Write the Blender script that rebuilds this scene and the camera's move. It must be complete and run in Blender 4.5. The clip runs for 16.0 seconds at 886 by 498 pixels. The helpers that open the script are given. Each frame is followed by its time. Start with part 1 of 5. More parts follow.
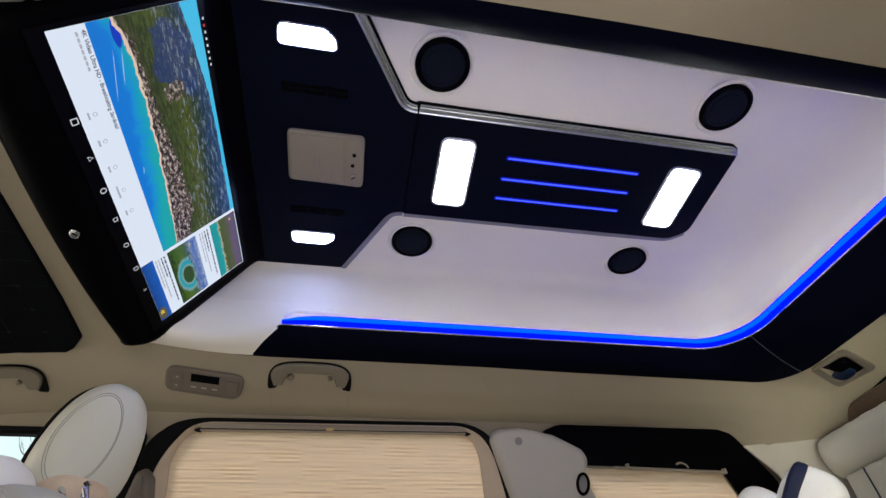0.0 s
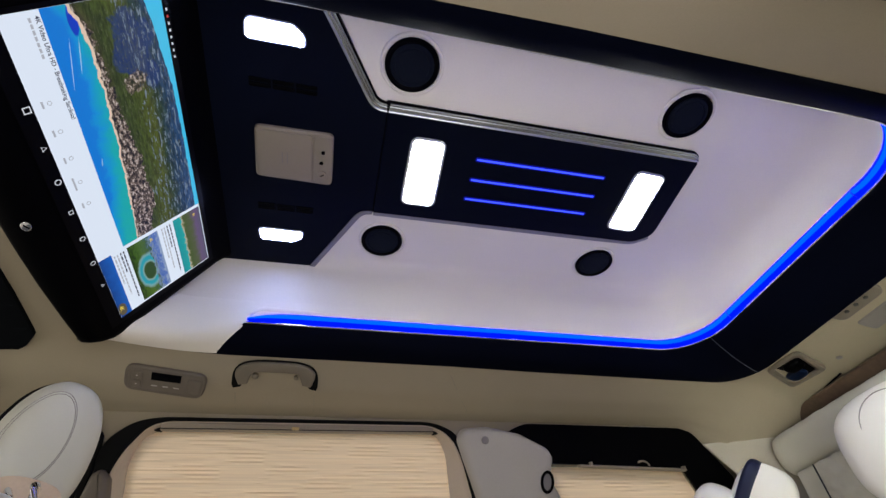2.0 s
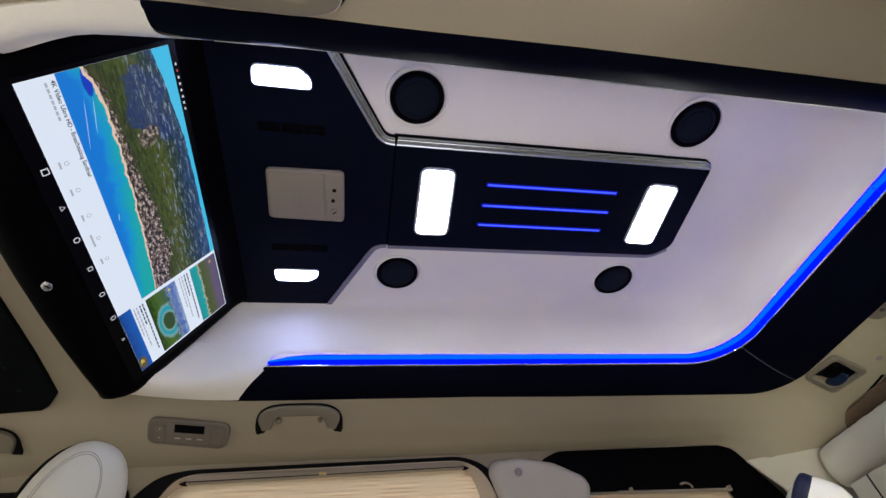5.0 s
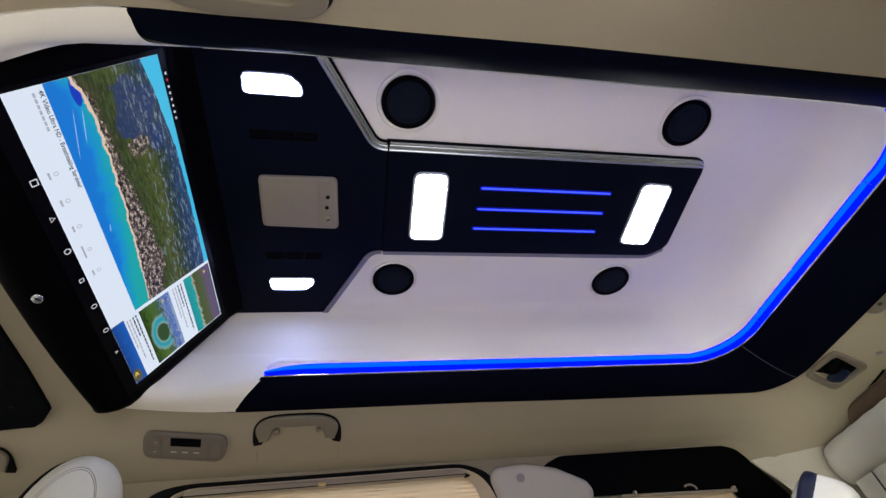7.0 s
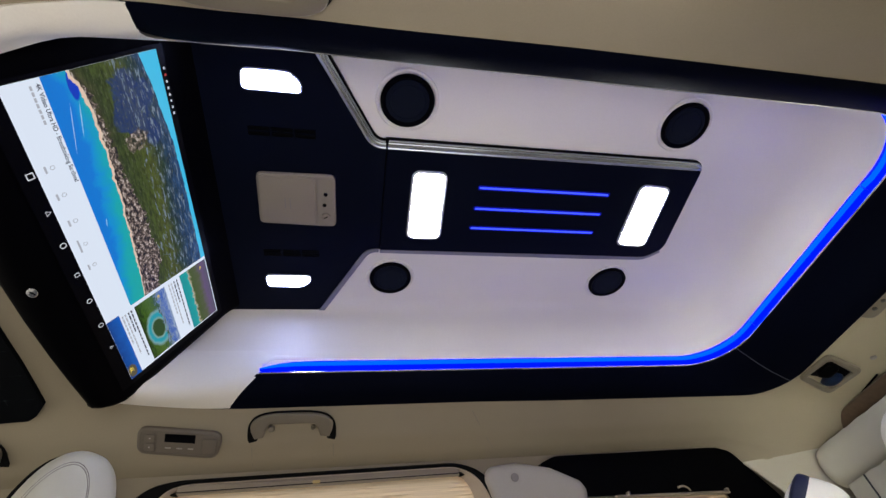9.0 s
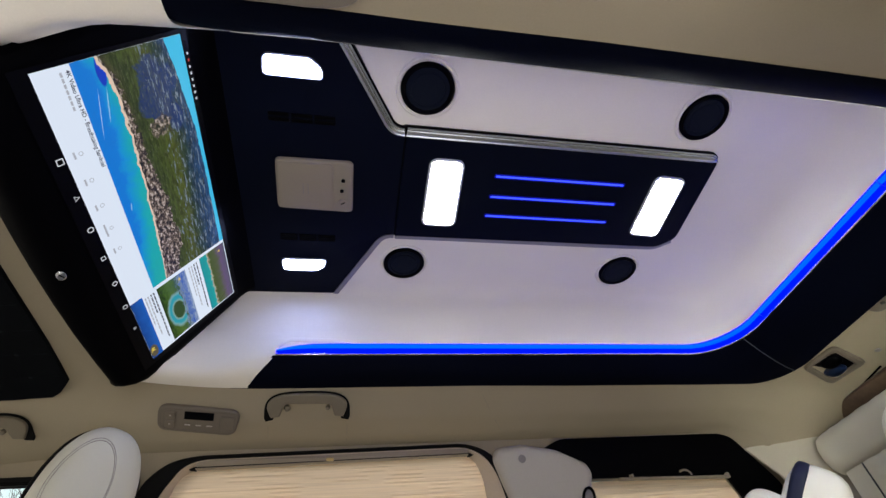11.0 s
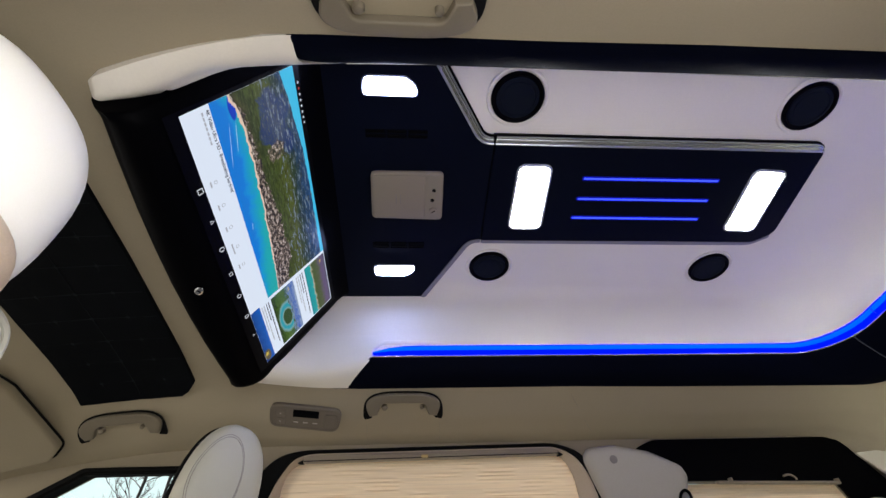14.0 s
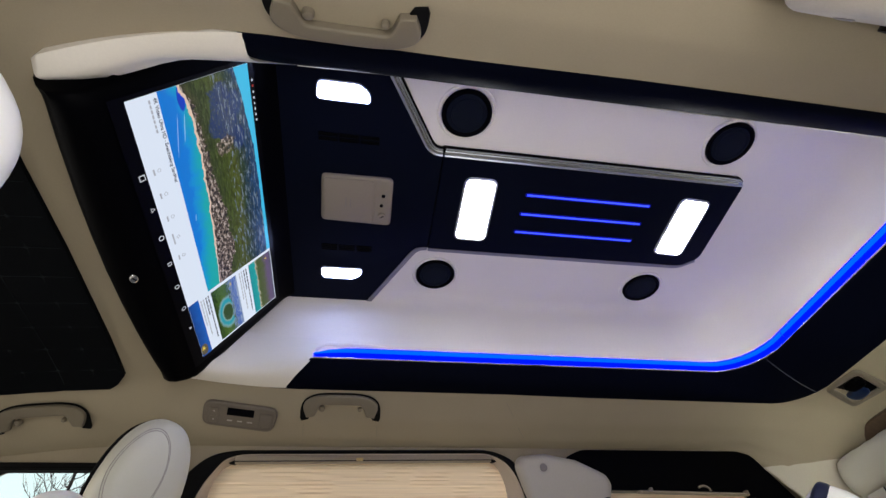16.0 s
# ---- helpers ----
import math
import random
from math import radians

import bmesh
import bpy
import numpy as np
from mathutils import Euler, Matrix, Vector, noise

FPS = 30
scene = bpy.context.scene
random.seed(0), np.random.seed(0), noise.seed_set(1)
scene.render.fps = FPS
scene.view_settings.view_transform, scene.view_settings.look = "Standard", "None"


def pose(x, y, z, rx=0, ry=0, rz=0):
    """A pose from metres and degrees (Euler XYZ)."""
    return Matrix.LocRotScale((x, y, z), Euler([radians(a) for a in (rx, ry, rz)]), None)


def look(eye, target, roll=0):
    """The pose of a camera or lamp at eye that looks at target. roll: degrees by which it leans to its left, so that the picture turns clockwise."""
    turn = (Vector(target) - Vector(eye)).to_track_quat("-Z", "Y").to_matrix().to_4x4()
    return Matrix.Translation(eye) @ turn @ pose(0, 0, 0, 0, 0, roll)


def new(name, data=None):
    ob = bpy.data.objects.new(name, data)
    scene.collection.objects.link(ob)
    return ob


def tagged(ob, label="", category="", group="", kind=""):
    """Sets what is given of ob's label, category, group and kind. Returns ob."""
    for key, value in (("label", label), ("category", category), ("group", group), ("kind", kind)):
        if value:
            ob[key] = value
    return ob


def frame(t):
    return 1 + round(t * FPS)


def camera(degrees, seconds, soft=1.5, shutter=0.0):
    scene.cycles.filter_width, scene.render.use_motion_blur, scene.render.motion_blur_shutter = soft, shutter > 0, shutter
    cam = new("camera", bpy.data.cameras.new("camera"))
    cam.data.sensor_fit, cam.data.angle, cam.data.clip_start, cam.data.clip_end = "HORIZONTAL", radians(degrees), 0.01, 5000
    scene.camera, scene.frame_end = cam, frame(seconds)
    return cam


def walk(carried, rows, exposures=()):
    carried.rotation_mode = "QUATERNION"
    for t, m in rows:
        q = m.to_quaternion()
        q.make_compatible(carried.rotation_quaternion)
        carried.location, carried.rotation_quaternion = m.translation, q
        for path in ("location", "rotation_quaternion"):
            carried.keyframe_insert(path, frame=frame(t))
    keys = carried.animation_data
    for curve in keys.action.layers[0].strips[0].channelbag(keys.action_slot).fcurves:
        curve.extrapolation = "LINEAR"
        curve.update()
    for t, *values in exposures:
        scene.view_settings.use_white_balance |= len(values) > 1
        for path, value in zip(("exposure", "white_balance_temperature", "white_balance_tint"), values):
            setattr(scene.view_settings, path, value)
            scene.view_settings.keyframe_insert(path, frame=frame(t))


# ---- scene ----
cam = camera(87.06, 16.0, soft=1.45)
ROWS = [
    (0.0, 0.0227, -0.6669, 0.6642, 135.03, 2.86, -9.87),
    (0.5, 0.0266, -0.6667, 0.6635, 135.50, 3.05, -10.48),
    (1.0, 0.0346, -0.6759, 0.6690, 135.33, 3.14, -11.87),
    (1.5, 0.0406, -0.6728, 0.6610, 134.66, 3.71, -12.28),
    (2.0, 0.0460, -0.6731, 0.6567, 134.99, 4.12, -12.39),
    (2.5, 0.0454, -0.6739, 0.6582, 134.99, 4.37, -12.34),
    (3.0, 0.0353, -0.6695, 0.6605, 134.95, 3.51, -10.92),
    (3.5, 0.0224, -0.6706, 0.6630, 135.66, 3.50, -9.68),
    (4.0, 0.0188, -0.6672, 0.6688, 137.39, 4.33, -8.79),
    (4.5, 0.0258, -0.6655, 0.6688, 138.22, 5.50, -8.60),
    (7.0, 0.0399, -0.6526, 0.6631, 139.99, 7.34, -7.46),
    (7.5, 0.0456, -0.6523, 0.6631, 139.82, 7.14, -7.67),
    (8.0, 0.0418, -0.6543, 0.6644, 139.86, 7.25, -7.74),
    (8.5, 0.0411, -0.6539, 0.6646, 139.86, 7.08, -7.76),
    (9.0, 0.0409, -0.6533, 0.6634, 139.75, 7.07, -8.22),
    (11.3, -0.0023, -0.6714, 0.6716, 136.97, 6.02, -8.82),
    (11.5, -0.0071, -0.6715, 0.6691, 137.03, 5.33, -7.97),
    (12.0, -0.0301, -0.6780, 0.6745, 137.04, 4.30, -6.61),
    (12.5, -0.0534, -0.6787, 0.6788, 136.19, 3.06, -5.12),
    (13.0, -0.0852, -0.6803, 0.6836, 135.85, 1.85, -3.63),
    (13.5, -0.0912, -0.6843, 0.6828, 136.13, 2.30, -3.52),
    (14.0, -0.0862, -0.7023, 0.6789, 136.75, 2.55, -3.02),
    (14.5, -0.0770, -0.7199, 0.6605, 136.26, 2.56, -4.35),
    (15.0, -0.0695, -0.7321, 0.6426, 137.03, 2.80, -5.46),
    (15.5, -0.0606, -0.7260, 0.6356, 138.72, 3.06, -7.01),
    (16.0, -0.0462, -0.7172, 0.6374, 138.14, 3.59, -8.70),
]
walk(cam, [(t, pose(x, y, z, rx, ry, rz)) for t, x, y, z, rx, ry, rz in ROWS])


# ---- world, light, exposure ----
world = bpy.data.worlds.new("overcast_sky")
scene.world = world
world.use_nodes = True
wn = world.node_tree.nodes
sky = wn.new("ShaderNodeTexSky")
sky.sky_type, sky.sun_disc = "NISHITA", False
sky.sun_elevation, sky.sun_rotation = radians(38), radians(250)
sky.dust_density = 4.0
world.node_tree.links.new(sky.outputs[0], wn["Background"].inputs[0])
wn["Background"].inputs[1].default_value = 0.15
sun_data = bpy.data.lights.new("sun", "SUN")
sun_data.energy, sun_data.angle, sun_data.color = 1.7, radians(15), (1.0, 0.95, 0.88)
sun = new("sun", sun_data)
sun.matrix_world = look((-6, 5, 7), (0, 0, 0))


def area_light(name, size_x, size_y, power, eye, target, color, spread=180):
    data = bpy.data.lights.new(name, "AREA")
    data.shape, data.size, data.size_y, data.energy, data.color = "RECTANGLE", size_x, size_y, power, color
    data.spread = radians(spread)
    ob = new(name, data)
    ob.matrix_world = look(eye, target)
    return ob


# Fill lamp added inside the front wall, in place of sky through the unseen windscreen.
area_light("windscreen_fill", 1.2, 0.6, 5.2, (-1.62, 0, 1.02), (0.2, 0, 1.15), (1.0, 0.95, 0.87))
area_light("open_door_daylight", 1.10, 0.70, 10.4, (0.17, -0.98, 0.45), (0.14, -0.88, 1.30), (1.0, 0.97, 0.925))
# Narrow fill lamp added to brighten the driver headrest; it stands at no window.
area_light("headrest_fill", 0.40, 0.28, 0.48, (-0.36, -0.84, 0.98), (-0.53, -0.44, 1.08), (1.0, 0.97, 0.92), 55)
area_light("quarter_window_daylight", 0.55, 0.32, 1.95, (0.98, -0.84, 0.92), (1.62, 0.32, 1.25), (0.98, 1.0, 0.88), 58)
scene.view_settings.exposure = 0.03


# ---- materials ----
def material(name, color, rough=0.5, metal=0.0, vary=0.08, grain=0.0, scale=60.0, spec=0.5, transmit=0.0):
    m = bpy.data.materials.new(name)
    m.use_nodes = True
    n, l = m.node_tree.nodes, m.node_tree.links
    b = n["Principled BSDF"]
    b.inputs["Roughness"].default_value, b.inputs["Metallic"].default_value = rough, metal
    b.inputs["Specular IOR Level"].default_value = spec
    tex = n.new("ShaderNodeTexCoord")
    broad, fine = n.new("ShaderNodeTexNoise"), n.new("ShaderNodeTexNoise")
    broad.inputs["Scale"].default_value, broad.inputs["Detail"].default_value = 5.0, 3.0
    fine.inputs["Scale"].default_value, fine.inputs["Detail"].default_value = scale * 4, 2.0
    add = n.new("ShaderNodeMath")
    add.operation = "ADD"
    l.new(broad.outputs[0], add.inputs[0])
    l.new(fine.outputs[0], add.inputs[1])
    ramp = n.new("ShaderNodeMapRange")
    ramp.inputs[1].default_value, ramp.inputs[2].default_value = 0.6, 1.4
    ramp.inputs[3].default_value, ramp.inputs[4].default_value = 1 - vary, 1 + vary
    l.new(add.outputs[0], ramp.inputs[0])
    mul = n.new("ShaderNodeMix")
    mul.data_type, mul.blend_type = "RGBA", "MULTIPLY"
    mul.inputs[0].default_value = 1.0
    mul.inputs[6].default_value = (*color, 1)
    l.new(ramp.outputs[0], mul.inputs[7])
    l.new(mul.outputs[2], b.inputs["Base Color"])
    for t in (broad, fine):
        l.new(tex.outputs["Object"], t.inputs["Vector"])
    if grain:
        cells = n.new("ShaderNodeTexVoronoi")
        cells.inputs["Scale"].default_value = scale * 8
        l.new(tex.outputs["Object"], cells.inputs["Vector"])
        bump = n.new("ShaderNodeBump")
        bump.inputs["Strength"].default_value, bump.inputs["Distance"].default_value = grain, 0.001
        l.new(cells.outputs[0], bump.inputs["Height"])
        l.new(bump.outputs[0], b.inputs["Normal"])
    if transmit:
        b.inputs["Transmission Weight"].default_value = transmit
    return m


def glow(name, color, strength):
    m = bpy.data.materials.new(name)
    m.use_nodes = True
    b = m.node_tree.nodes["Principled BSDF"]
    b.inputs["Base Color"].default_value = (*[c * 0.05 for c in color], 1)
    b.inputs["Specular IOR Level"].default_value = 0.0
    b.inputs["Emission Color"].default_value, b.inputs["Emission Strength"].default_value = (*color, 1), strength
    return m


def cloth(name, color, through_light):
    """Pleated blind cloth that lets some daylight through, with fine wood-like streaks along x."""
    m = bpy.data.materials.new(name)
    m.use_nodes = True
    n, l = m.node_tree.nodes, m.node_tree.links
    tex, mapping, noise_tex = n.new("ShaderNodeTexCoord"), n.new("ShaderNodeMapping"), n.new("ShaderNodeTexNoise")
    mapping.inputs["Scale"].default_value = (4, 260, 260)
    noise_tex.inputs["Scale"].default_value, noise_tex.inputs["Detail"].default_value = 1.0, 4.0
    l.new(tex.outputs["Object"], mapping.inputs[0])
    l.new(mapping.outputs[0], noise_tex.inputs["Vector"])
    ramp = n.new("ShaderNodeValToRGB")
    ramp.color_ramp.elements[0].position, ramp.color_ramp.elements[1].position = 0.3, 0.75
    ramp.color_ramp.elements[0].color = (*[c * 0.90 for c in color], 1)
    ramp.color_ramp.elements[1].color = (*[min(1, c * 1.10) for c in color], 1)
    l.new(noise_tex.outputs[0], ramp.inputs[0])
    b = n["Principled BSDF"]
    b.inputs["Roughness"].default_value = 0.8
    l.new(ramp.outputs[0], b.inputs["Base Color"])
    tr, mix = n.new("ShaderNodeBsdfTranslucent"), n.new("ShaderNodeMixShader")
    l.new(ramp.outputs[0], tr.inputs[0])
    mix.inputs[0].default_value = through_light
    l.new(b.outputs[0], mix.inputs[1])
    l.new(tr.outputs[0], mix.inputs[2])
    l.new(mix.outputs[0], n["Material Output"].inputs[0])
    return m


def clear_glass(name):
    """Thin window glass: see-through, with a weak mirror gloss."""
    m = bpy.data.materials.new(name)
    m.use_nodes = True
    n, l = m.node_tree.nodes, m.node_tree.links
    see, gloss, mix = n.new("ShaderNodeBsdfTransparent"), n.new("ShaderNodeBsdfGlossy"), n.new("ShaderNodeMixShader")
    see.inputs[0].default_value = (0.97, 0.99, 0.985, 1)
    gloss.inputs["Roughness"].default_value = 0.02
    fres = n.new("ShaderNodeFresnel")
    fres.inputs[0].default_value = 1.3
    l.new(fres.outputs[0], mix.inputs[0])
    l.new(see.outputs[0], mix.inputs[1])
    l.new(gloss.outputs[0], mix.inputs[2])
    l.new(mix.outputs[0], n["Material Output"].inputs[0])
    return m


HEADLINER = material("beige_headliner_suede", (0.308, 0.260, 0.186), 0.85, vary=0.05, grain=0.12, scale=90, spec=0.2)
WHITE = material("ivory_ceiling_leather", (0.757, 0.709, 0.637), 0.45, vary=0.03, grain=0.10, scale=60, spec=0.3)
NAVY = material("navy_leather", (0.0009, 0.0015, 0.0054), 0.60, vary=0.2, grain=0.22, scale=60, spec=0.022)
NAVY_PANEL = material("dark_navy_panel", (0.0018, 0.0030, 0.0092), 0.5, vary=0.15, grain=0.08, scale=60, spec=0.04)
BLACK = material("black_plastic", (0.0007, 0.0007, 0.0011), 0.5, vary=0.1, grain=0.1, scale=60, spec=0.04)
RUBBER = material("black_rubber", (0.003, 0.003, 0.003), 0.7, vary=0.1, spec=0.10)
PIANO = material("black_housing", (0.0006, 0.0006, 0.0011), 0.5, vary=0.1, grain=0.05, scale=80, spec=0.018)
GLASS_BLACK = material("screen_glass", (0.001, 0.001, 0.002), 0.3, vary=0.0, spec=0.05)
SPEAKER = material("speaker_grille", (0.0050, 0.0075, 0.0140), 0.7, vary=0.2, grain=0.5, scale=120, spec=0.08)
CHROME = material("brushed_chrome", (0.50, 0.52, 0.56), 0.28, metal=1.0, vary=0.06)
CHROME_DARK = material("dark_satin_metal", (0.42, 0.44, 0.47), 0.22, metal=1.0, vary=0.06)
# Far chrome edge: its dark violet reflection is put into the colour.
CHROME_SHADED = material("shaded_chrome_edge", (0.20, 0.19, 0.225), 0.5, vary=0.06, spec=0.3)
BRIGHT = material("polished_chrome", (0.8, 0.8, 0.82), 0.1, metal=1.0, vary=0.02)
BEIGE_PLASTIC = material("beige_plastic", (0.24, 0.205, 0.16), 0.5, vary=0.05, grain=0.1, scale=80, spec=0.4)
GRIP = material("taupe_grip_plastic", (0.170, 0.143, 0.104), 0.5, vary=0.05, grain=0.1, scale=80, spec=0.35)
LINING = material("pale_lining", (0.44, 0.40, 0.32), 0.7, vary=0.04, grain=0.1, scale=80, spec=0.25)
CLIMATE = material("grey_brown_plastic", (0.140, 0.116, 0.091), 0.5, vary=0.04, grain=0.1, scale=80, spec=0.35)
CONSOLE = material("warm_grey_plastic", (0.25, 0.208, 0.162), 0.5, vary=0.04, grain=0.1, scale=80, spec=0.4)
GREY_TRIM = material("light_grey_trim", (0.40, 0.365, 0.315), 0.55, vary=0.04, grain=0.12, scale=70, spec=0.35)
REVEAL = material("beige_window_reveal", (0.50, 0.40, 0.295), 0.6, vary=0.06, grain=0.1, scale=70, spec=0.3)
DOT_PALE = material("pale_button_print", (0.34, 0.31, 0.28), 0.5, vary=0.04)
KEY_LINE = material("brown_key_outline", (0.105, 0.085, 0.065), 0.6, vary=0.05)
DOT_DARK = material("dark_button_print", (0.035, 0.033, 0.03), 0.5, vary=0.05)
DOT_GREY = material("grey_button", (0.20, 0.18, 0.17), 0.5, vary=0.06)
LEATHER = material("cream_leather", (0.55, 0.532, 0.445), 0.45, vary=0.025, grain=0.12, scale=110, spec=0.4)
# White leather, also the cream driver headrest made lighter for strong daylight.
LEATHER_WHITE_LIT = material("white_and_lit_cream_leather", (0.88, 0.85, 0.79), 0.45, vary=0.02, grain=0.12, scale=110, spec=0.4)
LEATHER_TAN = material("tan_leather", (0.66, 0.50, 0.34), 0.5, vary=0.06, grain=0.2, scale=45, spec=0.4)
ROOF_CLOTH = material("black_quilted_cloth", (0.0016, 0.0022, 0.0034), 0.85, vary=0.3, grain=0.3, scale=90, spec=0.06)
NAVY_BAND = material("navy_band_leather", (0.010, 0.014, 0.045), 0.45, vary=0.1, grain=0.2, scale=45, spec=0.3)
SEAM_BEIGE = material("beige_seam", (0.235, 0.20, 0.15), 0.8, vary=0.1)
CLOTH_STITCH = material("dark_grey_thread", (0.009, 0.012, 0.014), 0.8, vary=0.2, spec=0.1)
SEAM_DARK = material("dark_seam", (0.030, 0.034, 0.045), 0.5, vary=0.1, spec=0.3)
STITCH = material("grey_stitching", (0.32, 0.29, 0.26), 0.8, vary=0.1)
WOOD = material("brown_wood_trim", (0.088, 0.056, 0.035), 0.45, vary=0.25, scale=20)
CARPET = material("beige_carpet", (0.52, 0.47, 0.40), 0.95, vary=0.15, grain=0.6, scale=90, spec=0.1)
BLIND = cloth("pleated_blind_cloth", (0.92, 0.685, 0.475), 0.62)
BLIND_RAIL = material("blind_rail", (0.30, 0.245, 0.18), 0.5, vary=0.08)
BRASS = material("brass_bracket", (0.6, 0.45, 0.2), 0.35, metal=1.0, vary=0.05)
LAMP = glow("lamp_lens", (0.93, 0.965, 1.0), 32.0)
LAMP_SMALL = glow("reading_lamp_lens", (0.44, 0.53, 1.0), 42.0)
LAMP_RIM = material("lamp_rim", (0.55, 0.57, 0.62), 0.3, vary=0.03)
LED = glow("blue_led", (0.0, 0.0025, 1.0), 3.8)
LED_TOP = glow("blue_led_top", (0.001, 0.004, 1.0), 4.2)
LED_CORE = glow("bright_blue_led", (0.0, 0.031, 1.0), 4.3)
SLIT = glow("blue_slit_led", (0.035, 0.06, 1.0), 2.2)
SLIT_EDGE = glow("dim_blue_led_edge", (0.01, 0.015, 0.5), 0.5)
DEVICE = material("dark_blue_lens", (0.003, 0.010, 0.034), 0.28, vary=0.1)
GLASS = clear_glass("window_glass")


# ---- mesh helpers ----
def link(name, bm, mat, parent=None, label="", smooth=True):
    """Links a bmesh as one mesh object, under a parent if one is given."""
    me = bpy.data.meshes.new(name)
    bmesh.ops.recalc_face_normals(bm, faces=bm.faces)
    bm.to_mesh(me)
    bm.free()
    me.materials.append(mat)
    if smooth:
        me.shade_smooth()
        me.set_sharp_from_angle(angle=radians(40))
    ob = new(name, me)
    if parent:
        ob.parent = parent
    if label:
        ob["label"] = label
    return ob


def part(name, bm, mat, parent, label=""):
    return link(name, bm, mat, parent, label)


def thing(name, label, category, group="", kind=""):
    return tagged(new(name), label, category, group, kind)


def loft(rows, close_u=False, close_v=False, bm=None):
    """A skin through rows of points; all rows have the same count."""
    bm = bm or bmesh.new()
    vs = [[bm.verts.new(p) for p in row] for row in rows]
    nu, nv = len(vs), len(vs[0])
    for i in range(nu if close_u else nu - 1):
        for j in range(nv if close_v else nv - 1):
            a, b = vs[i], vs[(i + 1) % nu]
            bm.faces.new((a[j], a[(j + 1) % nv], b[(j + 1) % nv], b[j]))
    return bm, vs


def round_poly(pts, radii, n=6):
    """A polygon with its corners rounded; radii is one number or one for each corner."""
    out, k = [], len(pts)
    for i in range(k):
        r = radii if isinstance(radii, (int, float)) else radii[i]
        p, a, b = Vector(pts[i]), Vector(pts[i - 1]), Vector(pts[(i + 1) % k])
        if r <= 0:
            out.append(p.copy())
            continue
        u, w = (a - p).normalized(), (b - p).normalized()
        half = u.angle(w) / 2
        d = min(r / math.tan(half), (a - p).length * 0.49, (b - p).length * 0.49)
        s, e = p + u * d, p + w * d
        for j in range(n + 1):
            f = j / n
            out.append((s * (1 - f) ** 2) + (p * 2 * f * (1 - f)) + (e * f * f))
    return out


def rect(w, h):
    return [(-w / 2, -h / 2), (w / 2, -h / 2), (w / 2, h / 2), (-w / 2, h / 2)]


def inset(pts, d):
    """The outline moved inwards by d (counter-clockwise outline)."""
    out, k = [], len(pts)
    for i in range(k):
        p, a, b = Vector(pts[i]), Vector(pts[i - 1]), Vector(pts[(i + 1) % k])
        t = (b - a)
        if t.length < 1e-9:
            out.append(p)
            continue
        t.normalize()
        out.append(p + Vector((-t.y, t.x)) * d)
    return out


def ccw(pts):
    pts = [Vector(p) for p in pts]
    area = sum(pts[i - 1].x * pts[i].y - pts[i].x * pts[i - 1].y for i in range(len(pts)))
    return pts if area > 0 else pts[::-1]


def slab(pts, thick, bevel, m, bm=None, steps=3):
    """A plate with a rounded upper edge: the outline in the plane of m, rising thick along m's z."""
    pts = ccw(pts)
    rows = [[m @ Vector((p.x, p.y, 0)) for p in pts]]
    for s in range(steps + 1):
        a = s / steps * math.pi / 2
        o = inset(pts, bevel * (1 - math.cos(a)))
        z = thick - bevel + bevel * math.sin(a)
        rows.append([m @ Vector((p.x, p.y, z)) for p in o])
    bm, vs = loft(rows, close_v=True, bm=bm)
    bm.faces.new(vs[-1])
    bm.faces.new(vs[0][::-1])
    return bm


def band(outer, inner, thick, m, bevel=0.002):
    """A flat ring between two outlines with the same count of points."""
    outer, inner = ccw(outer), ccw(inner)
    rows = []
    for o, z in ((outer, 0), (outer, thick - bevel), (inset(outer, bevel), thick), (inset(inner, -bevel), thick), (inner, thick - bevel), (inner, 0)):
        rows.append([m @ Vector((p.x, p.y, z)) for p in o])
    bm, _ = loft(rows, close_u=True, close_v=True)
    return bm


def tube(path, r, n=8, close=False, bm=None):
    """A round tube along a path."""
    path = [Vector(p) for p in path]
    rows, k = [], len(path)
    up = Vector((0.13, 0.21, 0.97)).normalized()
    for i in range(k):
        a = path[i - 1] if (i or close) else path[0]
        b = path[(i + 1) % k] if (i < k - 1 or close) else path[-1]
        t = (b - a).normalized()
        s = t.cross(up).normalized()
        w = s.cross(t)
        rows.append([path[i] + (s * math.cos(q) + w * math.sin(q)) * r for q in [2 * math.pi * j / n for j in range(n)]])
    bm, vs = loft(rows, close_u=close, close_v=True, bm=bm)
    if not close:
        bm.faces.new(vs[0])
        bm.faces.new(vs[-1])
    return bm


def frame_at(origin, x_axis, normal):
    """A matrix with its z along normal and its x near x_axis."""
    z = Vector(normal).normalized()
    x = Vector(x_axis)
    x = (x - z * x.dot(z)).normalized()
    y = z.cross(x)
    m = Matrix((x, y, z)).transposed().to_4x4()
    m.translation = origin
    return m


def disc(r, z, n, m):
    return [m @ Vector((r * math.cos(2 * math.pi * i / n), r * math.sin(2 * math.pi * i / n), z)) for i in range(n)]


def turned(profile, m, n=40):
    """A turned body from (radius, z) pairs."""
    bm, vs = loft([disc(r, z, n, m) for r, z in profile], close_v=True)
    bm.faces.new(vs[-1])
    bm.faces.new(vs[0])
    return bm


